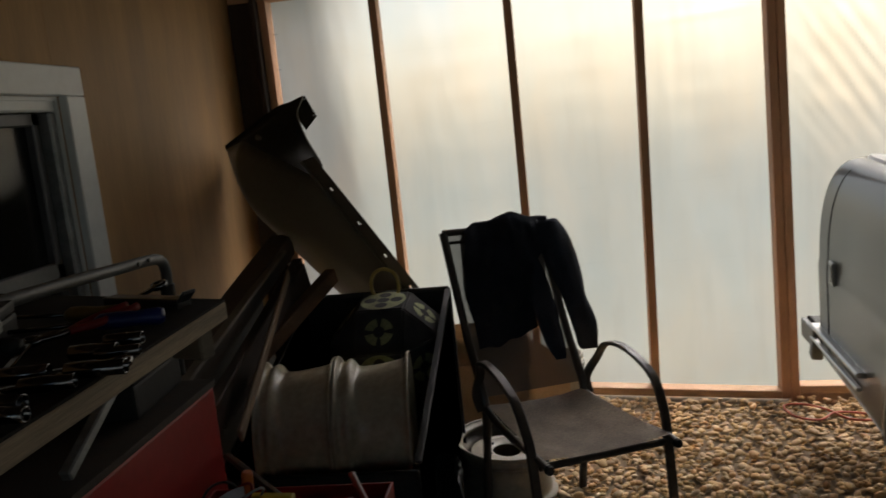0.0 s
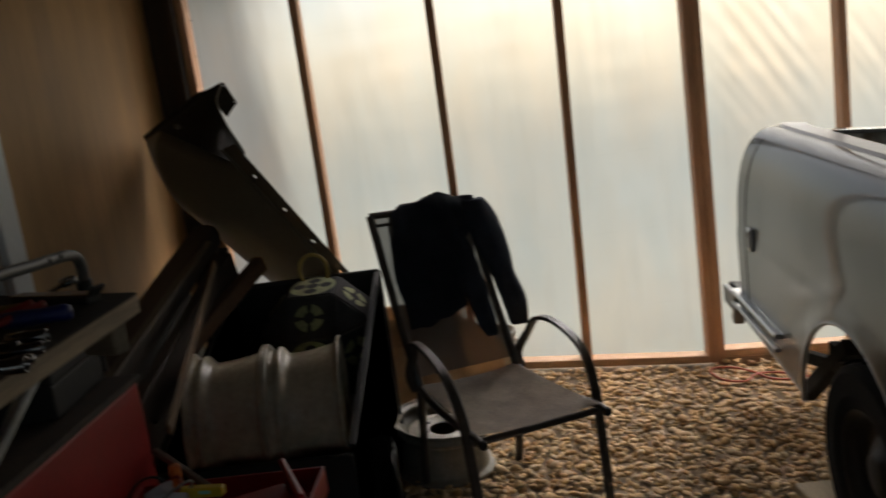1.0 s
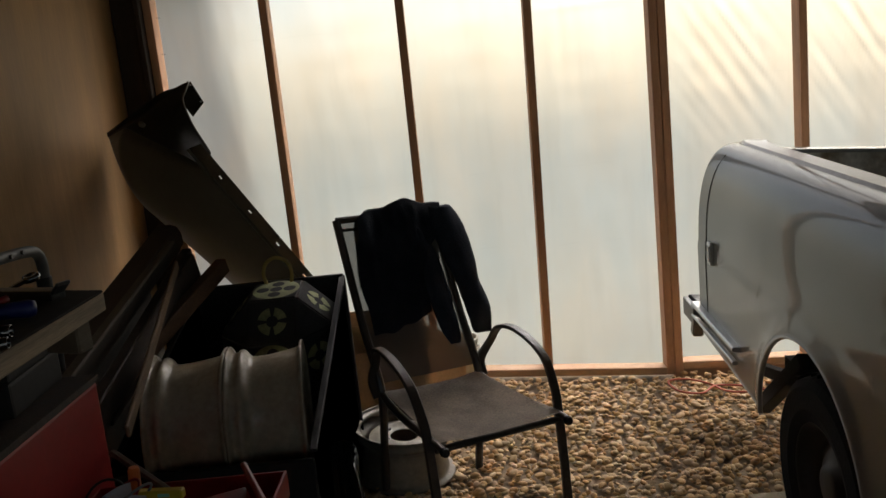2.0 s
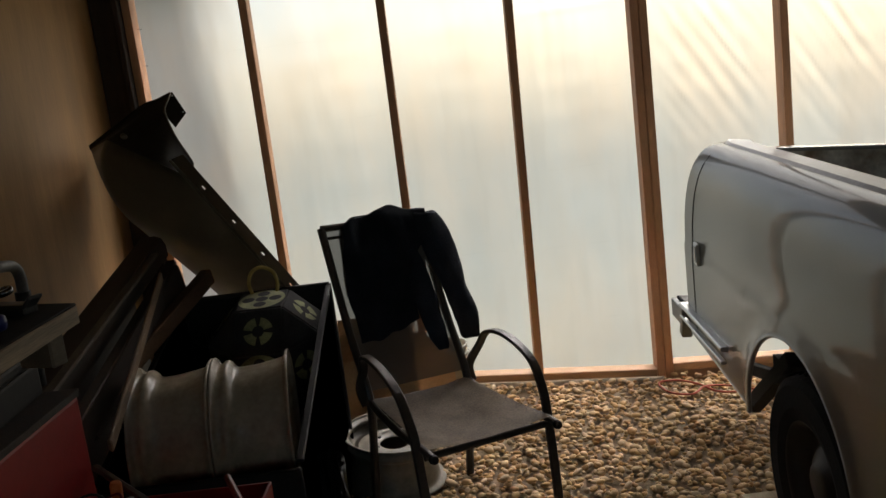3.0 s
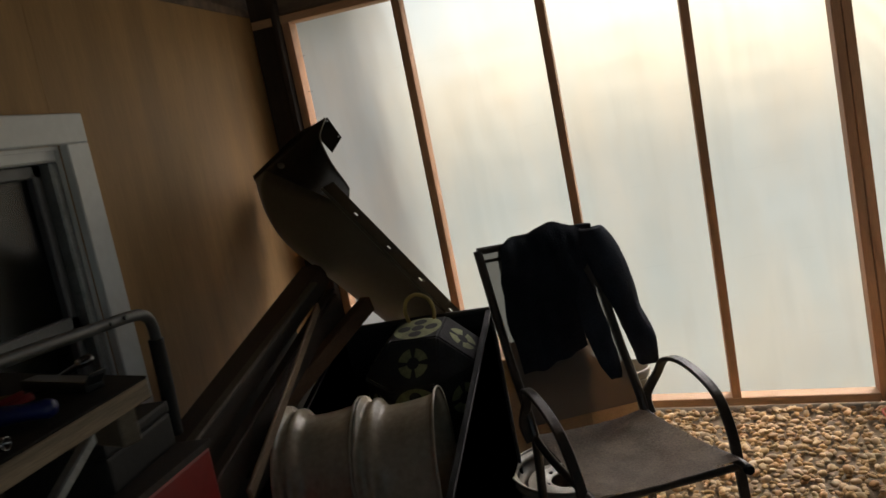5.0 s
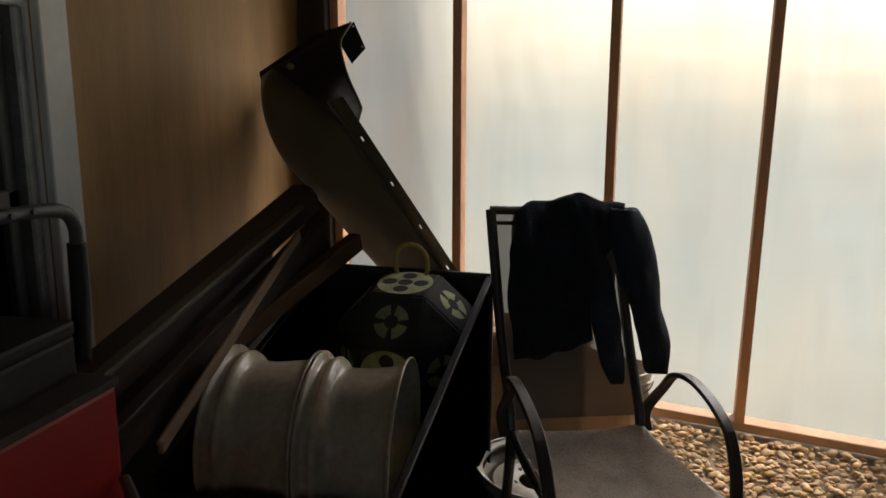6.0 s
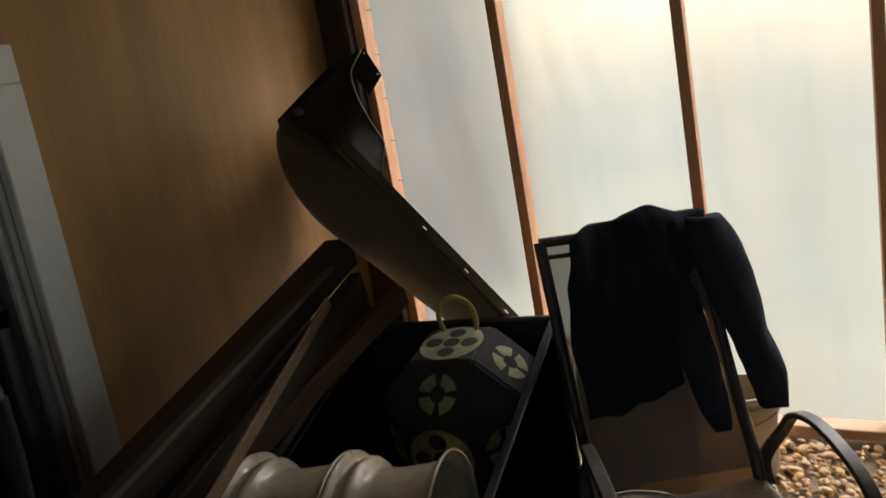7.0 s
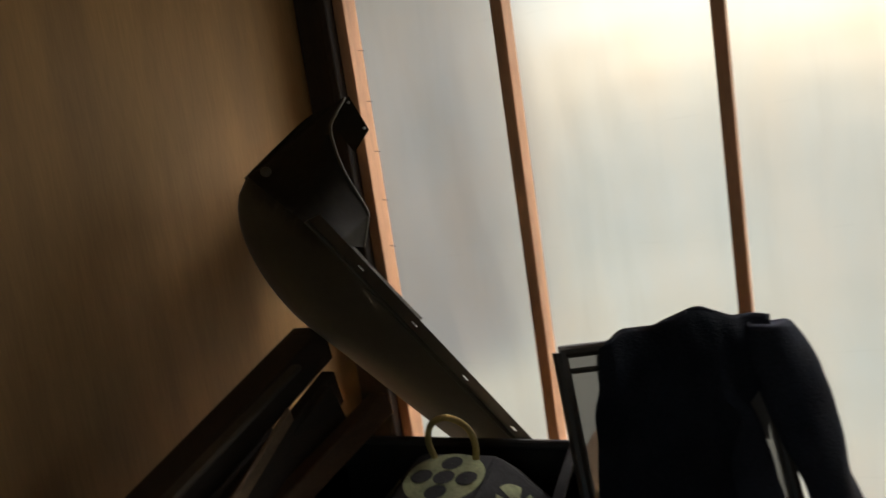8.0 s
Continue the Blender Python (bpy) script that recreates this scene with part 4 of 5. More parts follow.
def make_rim(name, m, material, label, w=0.225, r=0.215):
    rim = thing(name, m, label, "wheel rim", "steel wheel rims")
    part("barrel", lathe(wheel_rim_profile(w, r), 64, closed=True), material, rim, smooth=True)
    bm = lathe([(r - 0.062, w * 0.30), (r - 0.09, w * 0.27), (r - 0.11, w * 0.22), (0.085, w * 0.24), (0.066, w * 0.30), (0.055, w * 0.30), (0.055, w * 0.27), (0.066, w * 0.27), (0.085, w * 0.21), (r - 0.11, w * 0.19), (r - 0.09, w * 0.24), (r - 0.062, w * 0.27)], 48)
    part("disc", bm, material, rim, smooth=True)
    # dark discs drawn in place of the bolt holes
    hole = lathe([(0.0005, w * 0.26), (0.009, w * 0.26), (0.009, w * 0.312), (0.0005, w * 0.315)], 8)
    me = bpy.data.meshes.new("bolt_hole")
    hole.to_mesh(me)
    hole.free()
    for i in range(5):
        a = 2 * math.pi * i / 5
        part("bolt_hole", me, M_UNDER, rim).location = (0.077 * math.cos(a), 0.077 * math.sin(a), -0.006)
    return rim


AXLE = Vector((0.97, 0.126, -0.023)).normalized()


def rim_pose(centre):
    z = AXLE
    y = Vector((0, 0, 1)).cross(z).normalized()
    x = y.cross(z)
    mm = Matrix((x, y, z)).transposed().to_4x4()
    mm.translation = centre
    return mm


RIM0 = Vector((0.309, 2.758, 0.602)) - AXLE * 0.453
make_rim("wheel_rim", rim_pose(RIM0), M_STEEL, "dull silver steel wheel rim lying on its tread in the bin")
make_rim("wheel_rim", rim_pose(RIM0 + AXLE * 0.228), M_STEEL, "dull silver steel wheel rim lying on its tread in the bin")
make_rim("wheel_rim", Matrix.Translation((0.54, 3.40, ground_z(0.54, 3.40) + 0.205)) @ pose(0, 0, 0, 182.5, 5, 0), M_CREAMRIM, "cream steel wheel rim lying flat on the gravel", 0.205, 0.20)


def make_target():
    A = 0.205
    s = A * 2 / (1 + math.sqrt(2)) / 2
    tg = thing("archery_target", pose(0.148, 3.289, 0.675, 9, 0, 0), "black foam block archery target with yellow-green spots", "archery target")
    bm = bmesh.new()
    vs = [bm.verts.new(p) for sx in (-1, 1) for sy in (-1, 1) for sz in (-1, 1) for p in ((sx * A, sy * s, sz * s), (sx * s, sy * A, sz * s), (sx * s, sy * s, sz * A))]
    bmesh.ops.convex_hull(bm, input=vs)
    bmesh.ops.dissolve_limit(bm, angle_limit=0.02, verts=bm.verts, edges=bm.edges)
    bmesh.ops.bevel(bm, geom=list(bm.edges), offset=0.006, segments=2, affect="EDGES")
    part("block", bm, M_FOAM, tg)
    up = Vector((0, 0, 1))

    def face(n):
        n = Vector(n).normalized()
        ref = up if abs(n.z) < 0.95 else Vector((0, 1, 0))
        x = ref.cross(n).normalized()
        y = n.cross(x)
        mm = Matrix((x, y, n)).transposed().to_4x4()
        mm.translation = n * (A + 0.0005)
        return mm

    def ring(bm, r0, r1, a0, a1, m, n=10):
        row = []
        for i in range(n + 1):
            a = a0 + (a1 - a0) * i / n
            row.append([bm.verts.new(m @ Vector((r * math.cos(a), r * math.sin(a), 0.0015))) for r in (r0, r1)])
        for p, q in zip(row, row[1:]):
            bm.faces.new((p[0], p[1], q[1], q[0]))

    def petals(n, r):
        m = face(n)
        bm = bmesh.new()
        for k in range(4):
            a = k * math.pi / 2
            ring(bm, r * 0.40, r, a + 0.20, a + math.pi / 2 - 0.20, m)
        part("spot", bm, M_DISC, tg, "yellow-green four-petal spot")

    def bull(n, r):
        m = face(n)
        bm = bmesh.new()
        ring(bm, 0.001, r, 0, 2 * math.pi, m, 40)
        spot = part("spot", bm, M_DISC, tg, "large round yellow-green spot with black dots")
        bm = bmesh.new()
        for x, y in ((0, 0), (0.58, 0), (-0.58, 0), (0, 0.58), (0, -0.58)):
            ring(bm, 0.0005, r * 0.27, 0, 2 * math.pi, m @ Matrix.Translation((x * r, y * r, 0.0012)), 16)
        part("dots", bm, M_FOAM, spot)

    for n in ((0, 0, 1), (0, -1, 0), (1, 0, 0), (-1, 0, 0)):
        bull(n, 0.084)
    for n in ((0, -1, 1), (1, 0, 1), (-1, 0, 1), (1, -1, 0), (-1, -1, 0), (0, -1, -1)):
        petals(n, 0.052)
    part("rope_handle", sweep(spline([(-0.045, 0.07, A - 0.01), (-0.052, 0.066, A + 0.04), (-0.034, 0.062, A + 0.085), (0.004, 0.06, A + 0.103), (0.042, 0.062, A + 0.082), (0.052, 0.066, A + 0.038), (0.042, 0.07, A - 0.01)], 6), circle(0.007, 8)), M_ROPE, tg, "yellow rope handle", smooth=True)


make_target()

# ---- the loose fender leaning in the corner ----


def make_fender():
    fd = thing("truck_fender", (0.0, 3.6, 0.62), "dull olive steel truck fender leaning in the corner", "fender")
    o = Vector((0.0, 3.6, 0.62))
    a = Vector((-0.44, -0.33, 0.836)).normalized()          # up along the fender
    w = Vector((-0.82, 0.50, -0.26))
    w = (w - a * w.dot(a)).normalized()                     # across, from the flange to the far edge
    n = a.cross(w).normalized()                             # outwards
    if n.y > 0:
        n = -n
    f0 = Vector((0.206, 3.538, 0.869)) - o                  # lowest slot
    L0, L1 = -0.20, 0.72
    across = Vector((-0.56, 3.75, 1.475)) - o - (f0 + a * L1 + w * 0.035)   # from the flange over to the far edge
    out = a.cross(across).normalized()
    if out.y > 0:
        out = -out

    section = spline([(0, 0, 0), (0.02, 0.030, 0), (0.09, 0.078, 0), (0.19, 0.118, 0), (0.33, 0.148, 0), (0.50, 0.156, 0), (0.68, 0.142, 0), (0.85, 0.100, 0), (0.96, 0.050, 0), (1, 0, 0)], 8)

    def body(u, v):
        k = v * (len(section) - 1)
        i = min(int(k), len(section) - 2)
        c = section[i].lerp(section[i + 1], k - i)
        roll = max(0.0, 1 - max(0.0, (u - 0.7) / 0.3) ** 2.2) ** 0.6          # the crown closes over its upper end
        top = 0.58 + 0.185 * c.x / 0.6 if c.x < 0.6 else 0.765 - 0.045 * (c.x - 0.6) / 0.4
        dent = 0.004 * noise.noise(Vector((u * 5, v * 3, 1)))
        return f0 + a * (L0 + (top - L0) * u) + w * 0.035 + across * c.x + out * (c.y * roll * (1 - 0.5 * max(0.0, 1 - u / 0.7)) + dent)

    part("crown", sheet(body, 48, 48, 0.003), M_OLIVE, fd, smooth=True)

    # hidden sheet from the crown back towards the corner, added to shade the wall
    part("inner_side", sheet(lambda u, v: body(0.30 + 0.70 * u, 1) + Vector((-0.25, 0.97, -0.04)) * (0.02 + 0.33 * v), 20, 6, 0.003), M_APRON, fd, "hidden sheet behind the crown, added to shade the wall", smooth=True)

    # flange with open bolt slots: the cells of the slots are left out
    cuts = sorted([L0, 0.66] + [0.171 * i + d for i in range(4) for d in (-0.008, 0.008)] + [L0 + 0.05 * k for k in range(1, 17)])
    cols = [0.036, 0.004, -0.004, -0.040]
    bm = bmesh.new()
    grid = [[bm.verts.new(f0 + a * c + w * q + n * (0.006 - 0.1 * q)) for q in cols] for c in cuts]
    faces = []
    for i in range(len(cuts) - 1):
        mid = (cuts[i] + cuts[i + 1]) / 2
        for j in range(3):
            if j == 1 and any(abs(mid - 0.171 * k) < 0.008 for k in range(4)):
                continue
            faces.append(bm.faces.new((grid[i][j], grid[i + 1][j], grid[i + 1][j + 1], grid[i][j + 1])))
    bmesh.ops.solidify(bm, geom=faces, thickness=0.003)
    part("flange", bm, M_OLIVE, fd, "bolt flange with open slots")
    part("bead", sweep([f0 + a * (L0 + 0.86 * i / 20) + w * 0.036 + n * 0.006 for i in range(21)], circle(0.006, 8), up=n), M_OLIVE, fd, smooth=True)
    # the flared nose turned over at the upper end
    def at(x, y, z):
        return Vector((x, y, z)) - o
    low = [body(1, 1 - i / 24) for i in range(25)]
    high = spline([low[0] + Vector((-0.004, 0.004, 0.018)), at(-0.423, 3.72, 1.565), at(-0.309, 3.72, 1.628), at(-0.248, 3.718, 1.643), at(-0.19, 3.71, 1.660), at(-0.188, 3.66, 1.628),
                   at(-0.196, 3.63, 1.586), at(-0.165, 3.605, 1.491), at(-0.118, 3.60, 1.392), at(-0.113, 3.59, 1.365), at(-0.128, 3.575, 1.303)], 6)

    def pick(c, u):
        k = u * (len(c) - 1)
        i = min(int(k), len(c) - 2)
        return c[i].lerp(c[i + 1], k - i)

    def nose(u, v):
        p, q = pick(low, u), pick(high, u)
        bend = p.lerp(q, 0.45) + Vector((-0.2, 0.9, -0.15)) * (0.22 * (q - p).length)          # hollow behind the crown's end
        return p.lerp(bend, v).lerp(bend.lerp(q, v), v)

    # the hollow's shade comes from the darker olive
    part("nose", sheet(nose, 48, 20, 0.003), M_APRON, fd, "inner apron, darker olive for the shade in its hollow", smooth=True)
    part("nose_rim", sweep(high[24:], circle(0.004, 8)), M_OLIVE, fd, smooth=True)
    part("tab", lathe([(0.0005, 0.006), (0.010, 0.005), (0.014, 0.0), (0.010, -0.005), (0.0005, -0.006)], 12, Matrix.Translation(at(-0.337, 3.536, 1.512)) @ pose(0, 0, 0, 60, 0, 40)), M_OLIVE, fd, "worn weld spot", smooth=True)
    corner = [at(-0.183, 3.724, 1.664), at(-0.141, 3.723, 1.574), at(-0.245, 3.715, 1.61), at(-0.195, 3.729, 1.522)]

    def plate(u, v):
        return corner[0].lerp(corner[1], u).lerp(corner[2].lerp(corner[3], u), v)

    br = part("bracket", sheet(plate, 6, 6, 0.004), M_APRON, fd, "flat bracket with white discs as daylit bolt holes")
    # white discs paint the daylight that would show through two bolt holes
    for u, v in ((0.12, 0.1), (0.88, 0.1)):
        part("bolt_hole", lathe([(0.0005, 0.003), (0.0035, 0.003), (0.0035, -0.003), (0.0005, -0.003)], 8, Matrix.Translation(plate(u, v) + Vector((0.0, -0.004, 0.0))) @ pose(0, 0, 0, 90, 0, 0)), M_PAPER, br)


make_fender()

# ---- lumber lying over the bin towards the bench ----


def lumber(a, b, width, depth, material, label, up=(0, 0, 1)):
    a, b = Vector(a), Vector(b)
    ob = thing("board", b, label, "board", "old boards beside the bin")
    part("timber", span(a - b, (0, 0, 0), width, depth, up, 0.004), material, ob)


lumber((-0.305, 3.56, 1.075), (-0.335, 1.75, 0.65), 0.09, 0.09, M_OLD, "thick dark old timber propped along the wall")
# added board: its dark face stands for the shade below the timber
lumber((-0.38, 3.46, 0.72), (-0.38, 2.2, 0.47), 0.02, 0.60, M_OLD, "wide dark board added on edge in place of shade along the wall")
lumber((-0.256, 3.40, 1.068), (-0.262, 2.05, 0.786), 0.036, 0.014, M_DULLWOOD, "narrow greyish board lying along the thick timber")
lumber((-0.225, 3.49, 0.985), (-0.20, 2.10, 0.66), 0.038, 0.09, M_OLD, "dark old board propped along the wall")
# added plank: darkens the gap between slat and reddish board
lumber((-0.19, 3.44, 0.955), (-0.30, 2.70, 0.68), 0.03, 0.13, M_OLD, "extra dark plank filling the gap between the propped boards")
lumber((-0.20, 3.27, 1.005), (-0.062, 2.30, 0.755), 0.012, 0.035, M_GREYWOOD, "thin tan slat propped along the wall")
lumber((-0.10, 3.50, 0.945), (-0.33, 2.70, 0.68), 0.045, 0.06, M_ORANGEWOOD, "reddish board propped along the wall")

# ---- box and tub behind the chair ----


def make_cardboard():
    g = ground_z(0.45, 4.0)
    bx = thing("cardboard_box", (0.455, 4.01, g), "brown cardboard box with a drooping side flap behind the chair", "box")
    W, D, H, t = 0.36, 0.26, 0.445, 0.005
    for name, sx, sy, x, y in (("front_side", W, t, 0, -D / 2), ("back_side", W, t, 0, D / 2), ("left_side", t, D - 0.012, -W / 2, 0), ("right_side", t, D - 0.012, W / 2, 0)):
        part(name, box(sx, sy, H, Matrix.Translation((x, y, H / 2)), 0.001), M_CARD, bx)
    part("bottom", box(W - 0.012, D - 0.012, t, Matrix.Translation((0, 0, 0.01))), M_CARD, bx)
    part("flap", sheet(lambda u, v: (W / 2 - 0.02 + 0.185 * v, -D / 2 - 0.012 + 0.05 * v, 0.02 + (H - 0.04 - 0.20 * v * v * 0.9) * u), 6, 10, 0.004), M_CARD, bx, "side flap standing outwards")
    part("flap", sheet(lambda u, v: (-W / 2 + W * u + 0.01 * v, -D / 2 - 0.006 - 0.05 * v, H - 0.115 * v + 0.004 * math.sin(6 * u)), 8, 4, 0.004), M_CARD, bx, "front flap folded outwards")
    part("flap", sheet(lambda u, v: (-W / 2 - 0.05 * v, -D / 2 + D * u, H + 0.06 * v), 6, 4, 0.004), M_CARD, bx, "raised side flap")
    tub = thing("plastic_bucket", (0.757, 4.115, ground_z(0.757, 4.115)), "round cream plastic bucket on the gravel", "bucket")
    part("wall", lathe([(0.001, 0.0), (0.09, 0.0), (0.095, 0.01), (0.108, 0.27), (0.114, 0.275), (0.114, 0.295), (0.105, 0.295), (0.092, 0.012), (0.001, 0.012)], 40), M_TUB, tub, smooth=True)
    part("rim", lathe([(0.108, 0.245), (0.119, 0.248), (0.119, 0.258), (0.108, 0.26)], 40, closed=True), M_TUB, tub)
    part("handle", sweep(spline([(-0.117, 0, 0.26), (-0.10, -0.05, 0.225), (0.0, -0.115, 0.20), (0.10, -0.05, 0.225), (0.117, 0, 0.26)], 6), circle(0.003, 6)), M_GREYMETAL, tub, "thin wire handle", smooth=True)


make_cardboard()

# ---- workbench, red chest, tool tray ----
BENCH_Z = 1.269


def make_bench():
    g = ground_z(-0.2, 0.8)
    b = thing("workbench", (-0.2, 0.6, g), "rough plywood workbench along the wall, its top near-black for shade", "workbench")
    z = BENCH_Z - g
    corners = [(-0.485, -1.4), (0.50, -1.4), (0.463, 0.965), (-0.485, 1.36)]

    def slab(z0, z1):
        bm = bmesh.new()
        lo, hi = [bm.verts.new((x, y, z0)) for x, y in corners], [bm.verts.new((x, y, z1)) for x, y in corners]
        bm.faces.new(hi)
        bm.faces.new(lo[::-1])
        for i in range(4):
            bm.faces.new((lo[i], lo[(i + 1) % 4], hi[(i + 1) % 4], hi[i]))
        bmesh.ops.bevel(bm, geom=list(bm.edges), offset=0.002, segments=1, affect="EDGES")
        return bm
    part("worktop", slab(z - 0.004, z), M_TOPPLY, b, "worktop darkened for the shade on the bench")
    part("top_edge", slab(z - 0.032, z - 0.0042), M_EDGEPLY, b, "pale bare plywood edge")
    for x, y in ((0.36, -0.55), (0.40, -1.3), (-0.42, -1.3), (-0.42, 1.15)):
        gz = ground_z(x - 0.2, y + 0.6) - g
        part("leg", box(0.09, 0.09, z - 0.034 - gz, Matrix.Translation((x, y, (z - 0.034 + gz) / 2)), 0.004), M_OLD, b)
    part("corner_block", box(0.07, 0.03, 0.055, pose(0.40, 0.956, z - 0.0625, 0, 0, -22.5), 0.003), M_DULLWOOD, b, "short wooden block under the corner")
    part("lower_shelf", box(0.80, 1.5, 0.02, Matrix.Translation((-0.05, -0.55, 0.35))), M_OLD, b)


make_bench()


def make_chest():
    g = ground_z(-0.3, 1.7)
    c = thing("tool_chest", (-0.335, 1.66, g), "red steel tool chest with a dark lid", "tool chest")
    h = 0.951 - g
    part("body", box(0.55, 1.04, h - 0.017, Matrix.Translation((0, 0, (h - 0.017) / 2)), 0.008, 2), M_RED, c)
    part("lid", box(0.56, 1.05, 0.016, Matrix.Translation((0, 0, h - 0.008)), 0.004, 2), M_POST, c, "dark wooden top")


make_chest()

# ---- tool cart between the chest and the bin ----


def make_cart():
    g = ground_z(0.17, 1.85)
    c = thing("tool_cart", (0.17, 1.83, g), "red steel tool cart with an open tray of clutter", "tool cart")
    z = 0.66 - g
    part("tray_floor", box(0.42, 0.46, 0.006, Matrix.Translation((0, 0, z)), 0.001), M_RED, c)
    for x, y, sx, sy in ((-0.21, 0, 0.006, 0.46), (0.21, 0, 0.006, 0.46), (0, -0.23, 0.426, 0.006), (0, 0.23, 0.426, 0.006)):
        part("tray_side", box(sx, sy, 0.06, Matrix.Translation((x, y, z + 0.03)), 0.001), M_RED, c)
    for x in (-0.19, 0.19):
        for y in (-0.21, 0.21):
            gz = ground_z(0.17 + x, 1.83 + y) - g
            part("leg", box(0.025, 0.025, z - gz, Matrix.Translation((x, y, (z + gz) / 2))), M_BLACKMETAL, c)
    part("lower_tray", box(0.40, 0.44, 0.01, Matrix.Translation((0, 0, 0.2))), M_RED, c)
    top = 0.664
    tb = thing("tool_box", pose(0.29, 1.86, top, 0, 0, 24), "small red steel tool box with its lid leaning open", "tool box")
    part("body", box(0.13, 0.16, 0.075, Matrix.Translation((0, 0, 0.038)), 0.006, 2), M_RED, tb)
    lid = part("lid", box(0.014, 0.20, 0.11, pose(0.085, 0, 0.07, 0, -18, 0), 0.004), M_RED, tb, "open red lid")
    part("edge_strip", box(0.004, 0.10, 0.006, pose(0.077, -0.05, 0.075, 14, -18, 0)), M_MINT, lid, "mint green strip")
    pp = thing("paper_sheet", pose(0.085, 1.885, top, 0, 0, 12), "folded white paper standing in the tray", "paper")
    part("leaf", sheet(lambda u, v: (-0.045 + 0.09 * u, 0.012 * math.sin(u * 3) + 0.01 * v, 0.002 + 0.105 * v - 0.006 * u), 8, 6, 0.001), M_PAPER, pp, smooth=True)
    part("leaf", sheet(lambda u, v: (-0.045 + 0.06 * u, 0.02 + 0.012 * math.sin(u * 3) + 0.01 * v, 0.002 + 0.125 * v - 0.02 * (1 - u)), 8, 6, 0.001), M_PAPER, pp, smooth=True)
    cr = thing("small_carton", pose(0.005, 1.78, top, 0, 0, 10), "small white carton in the tray", "carton")
    part("body", box(0.07, 0.06, 0.10, Matrix.Translation((0, 0, 0.05)), 0.002), M_PAPER, cr)
    mk = thing("marker_pen", pose(0.075, 1.965, top, 0, 4, 0), "orange marker standing upright", "marker")
    part("barrel", lathe([(0.0005, 0), (0.011, 0.0), (0.012, 0.004), (0.012, 0.10), (0.0005, 0.10)], 14), M_ORANGE, mk, smooth=False)
    part("cap", lathe([(0.0125, 0.09), (0.0125, 0.135), (0.010, 0.14), (0.0005, 0.14)], 14), M_ORANGE, mk)
    lv = thing("spirit_level", pose(0.14, 1.95, top + 0.08, 0, 0, -6), "short yellow spirit level lying on the clutter", "level")
    part("body", box(0.10, 0.022, 0.022, Matrix.Translation((0, 0, 0)), 0.003), M_YELLOW, lv)
    part("vial", box(0.03, 0.024, 0.012, Matrix.Translation((0.01, 0, 0.002)), 0.003), M_MINT, lv)
    bx = thing("black_pouch", pose(0.045, 1.90, top, 0, 0, 5), "black nylon tool pouch with cables", "pouch")
    part("body", sheet(lambda u, v: ((0.05 + 0.006 * math.sin(u * 25)) * math.cos(u * 6.283) * (0.4 + 0.6 * math.sin(math.pi * min(0.98, v + 0.25))), 0.04 * math.sin(u * 6.283) * (0.4 + 0.6 * math.sin(math.pi * min(0.98, v + 0.25))), 0.09 * v), 24, 8, 0.002), M_BLACK, bx, smooth=True)
    for i in range(3):
        cb = thing("cable", (0.03 + 0.02 * i, 1.93, top), "thin looped pale wire in the tray" if i == 2 else "thin looped red cable in the tray" if i == 1 else "thin looped black cable in the tray", "cable", "cables in the tray")
        part("loop", sweep([(0.05 * math.cos(a) * (1 + 0.1 * i), 0.03 * math.sin(a), 0.07 + 0.05 * math.sin(a * 1.0 + i)) for a in [2 * math.pi * k / 24 for k in range(24)]], circle(0.003, 6), closed=True), (M_BLACK, M_REDGRIP, M_TRIM)[i], cb, smooth=True)
    st = thing("wooden_stick", (0.02, 2.17, 0.62), "dark wooden stick leaning on the bin", "stick")
    part("strip", span((-0.07, 0.0, 0.14), (0.15, -0.2, 0.10), 0.020, 0.014, bevel=0.005), M_FRAME, st)
    wr = thing("pliers", pose(0.10, 1.93, top + 0.03, 0, 0, 40), "dull steel pliers with red grips", "pliers")
    for s in (-1, 1):
        part("handle", sweep(spline([(0, 0, 0), (0.012 * s, -0.04, 0.0), (0.016 * s, -0.09, 0.004)], 5), circle(0.005, 8)), M_REDGRIP, wr, smooth=True)
        part("jaw", sweep(spline([(0, 0, 0), (0.006 * s, 0.02, 0), (0.003 * s, 0.05, 0)], 4), circle(0.004, 8)), M_TOOLSTEEL, wr, smooth=True)


M_MINT = mat("mint_green_plastic", (0.25, 0.6, 0.45), 0.4, vary=0.1)
make_cart()


def make_bag():
    """A black plastic bag hung over the front corner of the bin."""
    bag = thing("plastic_bag", (0.43, 2.50, ground_z(0.43, 2.5)), "shiny black plastic bag hanging against the bin", "bag")

    def film(u, v):
        a = -0.4 + 2.6 * u
        fold = 0.010 * math.sin(u * 38 + 2 * math.sin(v * 3)) * (0.4 + 0.6 * (1 - v)) + 0.01 * noise.noise(Vector((u * 5, v * 3, 1)))
        r = 0.055 + fold + 0.02 * (1 - v)
        return (r * math.cos(a) - 0.01, 0.12 * math.sin(a) + fold, 0.01 + 0.50 * v)

    part("film", sheet(film, 60, 16, 0.001), M_BLACKGLOSS, bag, smooth=True)


M_BLACKGLOSS = mat("glossy_black_film", (0.012, 0.012, 0.013), 0.22, vary=0.2, bump=0.05)
make_bag()

# ---- tools on the bench ----


